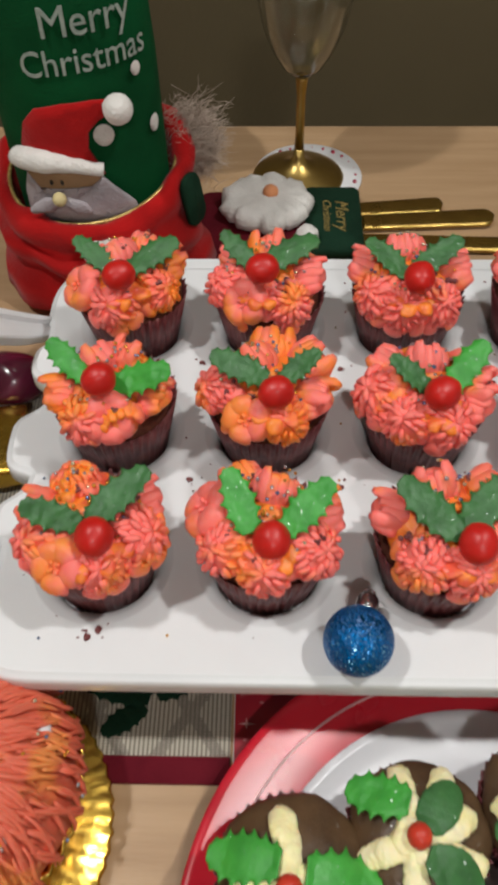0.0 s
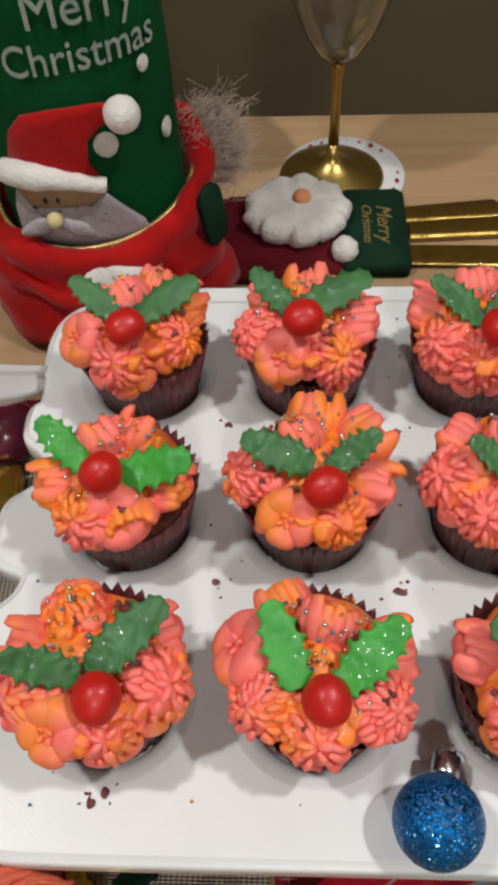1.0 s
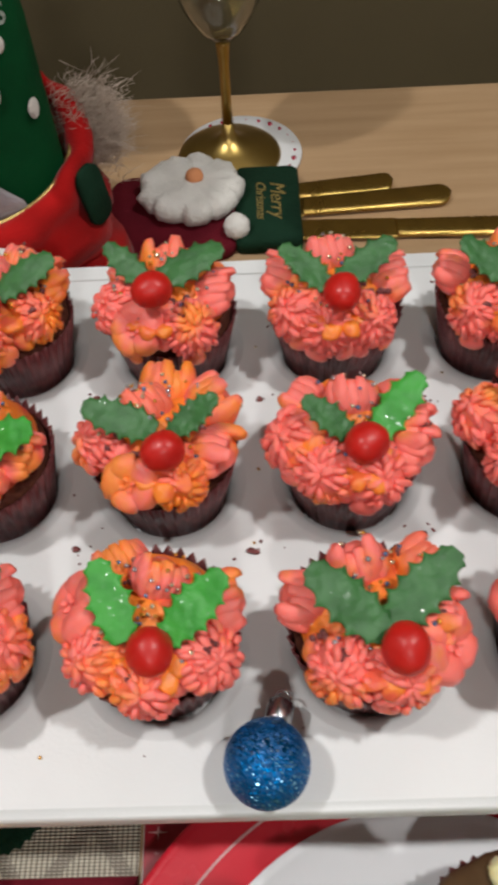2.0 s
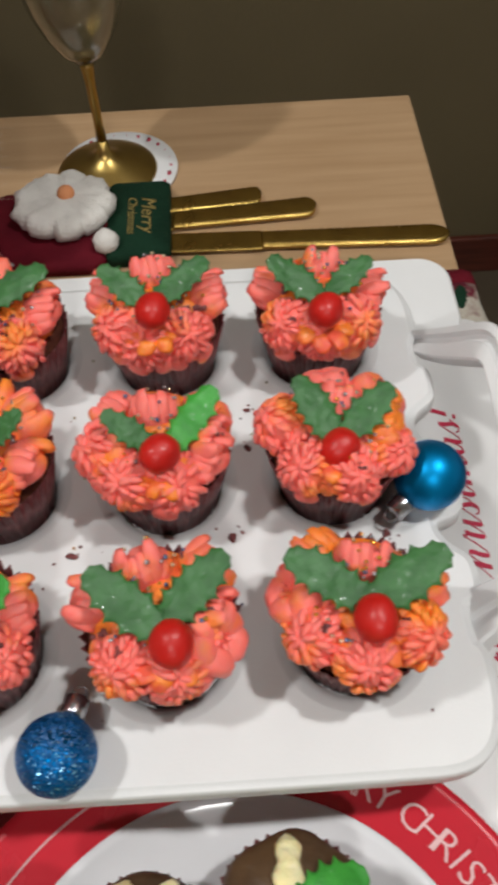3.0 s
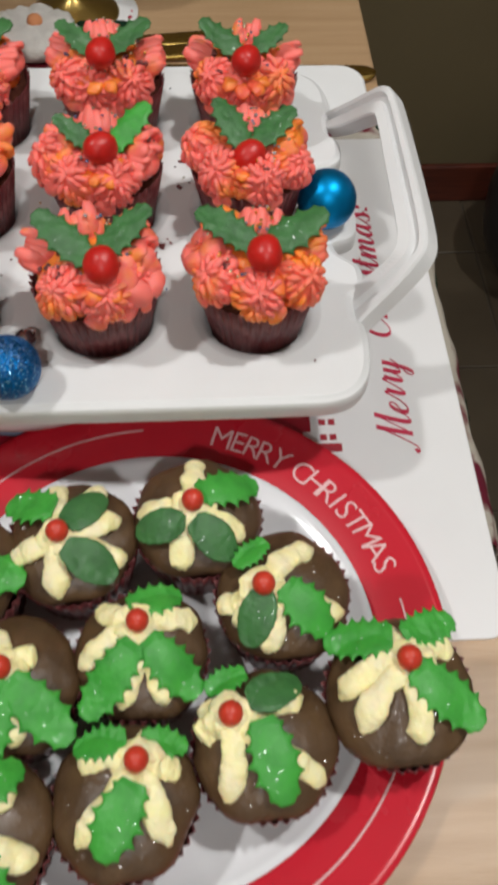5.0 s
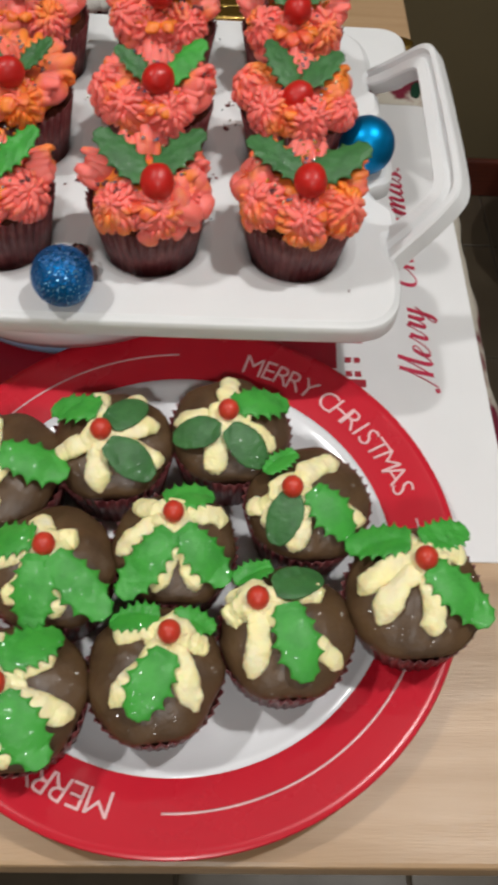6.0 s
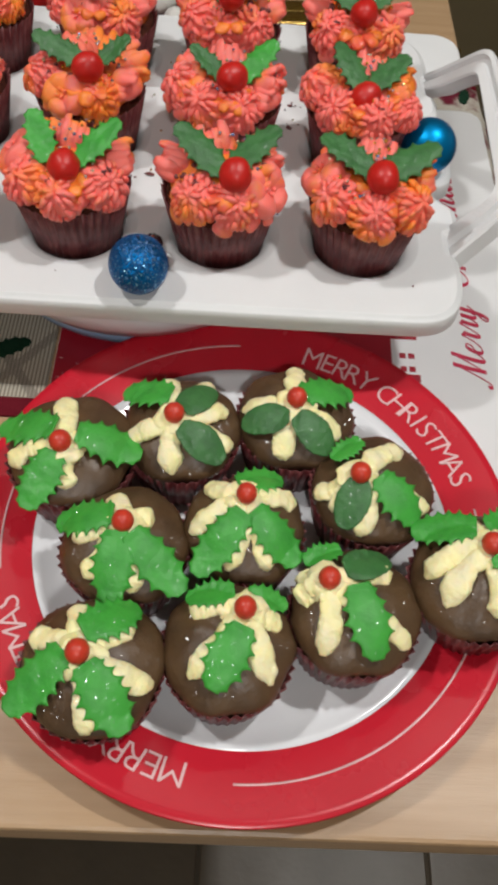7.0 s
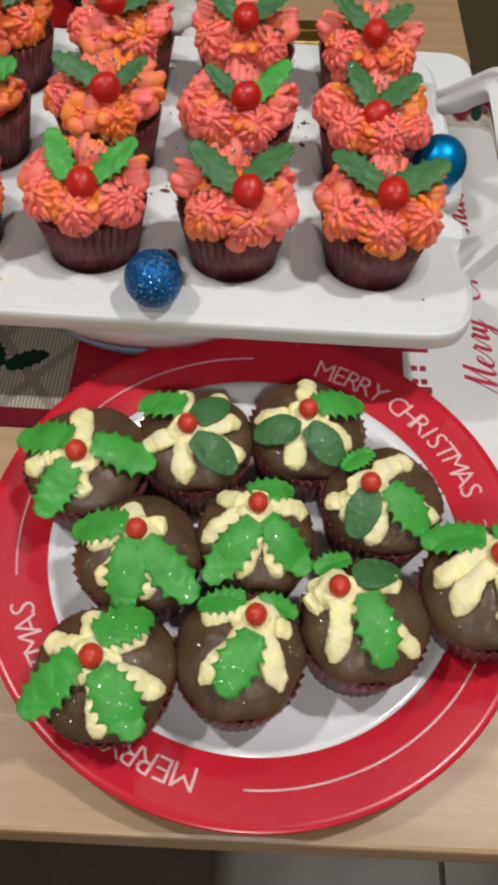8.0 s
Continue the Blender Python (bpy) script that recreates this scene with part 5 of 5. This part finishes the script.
placed("tan_patch", wrapped(applique(round_rect(-0.043, 0.096, 0.016, 0.128, 0.008)), 0, 0, 0.0020), TAN_FELT, bottle, "tan felt patch", True)
placed("grey_patch", wrapped(applique([(-0.052, 0.084), (0.046, 0.084), (0.041, 0.097), (0.028, 0.110), (0.018, 0.121), (0.010, 0.115), (0.002, 0.108), (-0.010, 0.101), (-0.022, 0.101), (-0.034, 0.110), (-0.044, 0.120), (-0.051, 0.104)]), 0, 0, 0.0030), GREY_FLEECE, bottle, "grey fleece patch", True)
for tilt, cx in ((24, -0.0275), (-24, -0.0055)):
    bm = bmesh.new()
    ball(bm, (0, 0, 0), 0.012, 1.0, 0.30, 0.48, 24, 14)
    roughen(bm, 0.0012, 150)
    part("fleece_lobe", bm, GREY_FLEECE, bottle, "soft grey fleece lobe", True, pose(cx, -0.0425, 0.0985, 0, -tilt, 0))
for x in (-0.0200, -0.0125):
    bm = bmesh.new()
    ball(bm, (x, -0.0415, 0.1165), 0.0016, 0.8, 0.6, 1.3, 12, 8)
    part("black_dot", bm, BLACK, bottle, "small black stitched dot")
xs = np.linspace(-0.043, 0.018, 24)
bm = tube(bmesh.new(), [(x, -0.0383 * math.sqrt(max(0.05, 1 - (x / 0.0592) ** 2)) - 0.005, 0.1325 - 0.05 * (x + 0.012) - 3.5 * (x + 0.016) ** 2) for x in xs], [0.0085 * (0.55 + 0.45 * math.sin(math.pi * min(1, max(0.08, (x + 0.046) / 0.045)) ** 0.7)) for x in xs], 16)
roughen(bm, 0.0010, 120)
part("fleece_band", bm, FLEECE, bottle, "puffy white fleece band")
bm = bmesh.new()
ball(bm, (0.034, -0.041, 0.171), 0.0098, u=28, v=18)
roughen(bm, 0.0006, 200)
part("pompom", bm, FLEECE, bottle, "white pompom")
for x, z, r in ((0.0235, 0.1500, 0.0078), (0.057, 0.1895, 0.0046), (0.072, 0.1475, 0.0062)):
    placed("white_dot", wrapped(applique([(r * math.cos(a), r * math.sin(a)) for a in np.linspace(0, 6.0, 16)], 0.001, 1), x, z, 0.0006), FLEECE, bottle, "white felt dot", True)
bm = bmesh.new()
ball(bm, (-0.0155, -0.0465, 0.1065), 0.0050)
part("felt_knob", bm, CREAM_FELT, bottle, "cream felt knob")

# ---- sweets at the left end ----
cake = thing("frosted_cake", "small domed cake with combed coral frosting on gold card", "cake", at=(-0.142, 0.092, 0))
part("cake_board", lathe(bmesh.new(), [(0.078, -0.001), (0.0795, 0.0015), (0.078, 0.003), (0.05, 0.003)], 160, cy=-0.012, ripple=lambda a, k: 1 + 0.012 * math.cos(60 * a)), GOLD_FOIL, cake, "ribbed gold foil card")
part("foil_case", lathe(bmesh.new(), [(0.050, 0.003), (0.062, 0.022), (0.068, 0.034), (0.066, 0.034), (0.06, 0.02)], 180, ripple=lambda a, k: 1 + 0.018 * math.cos(45 * a)), GOLD_FOIL, cake, "pleated gold foil case")
bm = lathe(bmesh.new(), [(0.06, 0.02), (0.066, 0.034), (0.064, 0.050), (0.055, 0.066), (0.038, 0.078), (0.018, 0.084), (0.002, 0.085)], 56)
roughen(bm, 0.003, 60)
part("frosting", bm, CAKE_FROST, cake, "coral frosting")
rnd = random.Random(33)
bm = bmesh.new()
for k in range(640):
    a, lo = rnd.uniform(0, 6.283), rnd.uniform(0.0, 0.75)
    pts = []
    for i in range(6):
        s = lo + 0.36 * i / 5
        r = 0.069 * math.sin(min(1.55, s * 1.5)) + 0.001
        z = 0.034 + 0.053 * math.cos(min(1.55, s * 1.5))
        aa = a + 0.05 * math.sin(0.7 * i + k)
        pts.append((r * math.cos(aa), r * math.sin(aa), z + rnd.uniform(-0.001, 0.002)))
    tube(bm, pts, [0.0006, 0.0011, 0.0014, 0.0014, 0.0011, 0.0005], 6)
tagged(part("combed_frosting", bm, CAKE_FROST, cake, "combed coral frosting strands"), kind="stuff")
bm = bmesh.new()
for a, s in ((-0.2, 0.030), (-0.7, 0.046), (0.4, 0.050), (-1.3, 0.040)):
    vs = ball(bm, (s * math.cos(a), s * math.sin(a), 0.083 - 8 * s * s), 0.008, 1.2, 0.9, 0.6)
part("white_sugar", bm, MAT_WHITE, cake, "white sugar pieces")
bm = bmesh.new()
for k in range(60):
    a, s = rnd.uniform(0, 6.283), rnd.uniform(0.1, 0.95)
    r = 0.072 * math.sin(s * 1.5)
    bmesh.ops.create_icosphere(bm, subdivisions=1, radius=0.0011, matrix=Matrix.Translation((r * math.cos(a), r * math.sin(a), 0.036 + 0.053 * math.cos(s * 1.5))))
tagged(part("sugar_dust", bm, PEARL, cake, "tiny sugar pearls"), kind="stuff")

plum = bmesh.new()
ball(plum, (0, 0, 0.019), 0.022, 1.25, 1.0, 0.86, 32, 20)
roughen(plum, 0.002, 60)
tagged(part("plum_sweet", plum, PURPLE, at=pose(-0.170, 0.374, 0.0012)), "dark plum coloured glossy sweet on the woven mat", "sweet")
sweet = bmesh.new()
box(sweet, -0.024, -0.030, 0.0, 0.024, 0.030, 0.018, 0.003)
bmesh.ops.subdivide_edges(sweet, edges=sweet.edges[:], cuts=2, use_grid_fill=True)
roughen(sweet, 0.002, 90)
tagged(part("wrapped_chocolate", sweet, GOLD_FOIL, at=pose(-0.172, 0.318, 0.0035, 0, 0, 12)), "gold foil wrapped chocolate on the woven mat", "chocolate")

# ---- floor tiles ----
tile = mesh_of("tile", box(bmesh.new(), -0.148, -0.148, -0.004, 0.148, 0.148, 0.0, 0.002, 1))
for i in range(16):
    for j in range(12):
        placed("floor_tile", tile, TILE, floor, "", False, pose(X0 + 0.16 + 0.3 * i, Y0 + 0.15 + 0.3 * j, FLOOR))
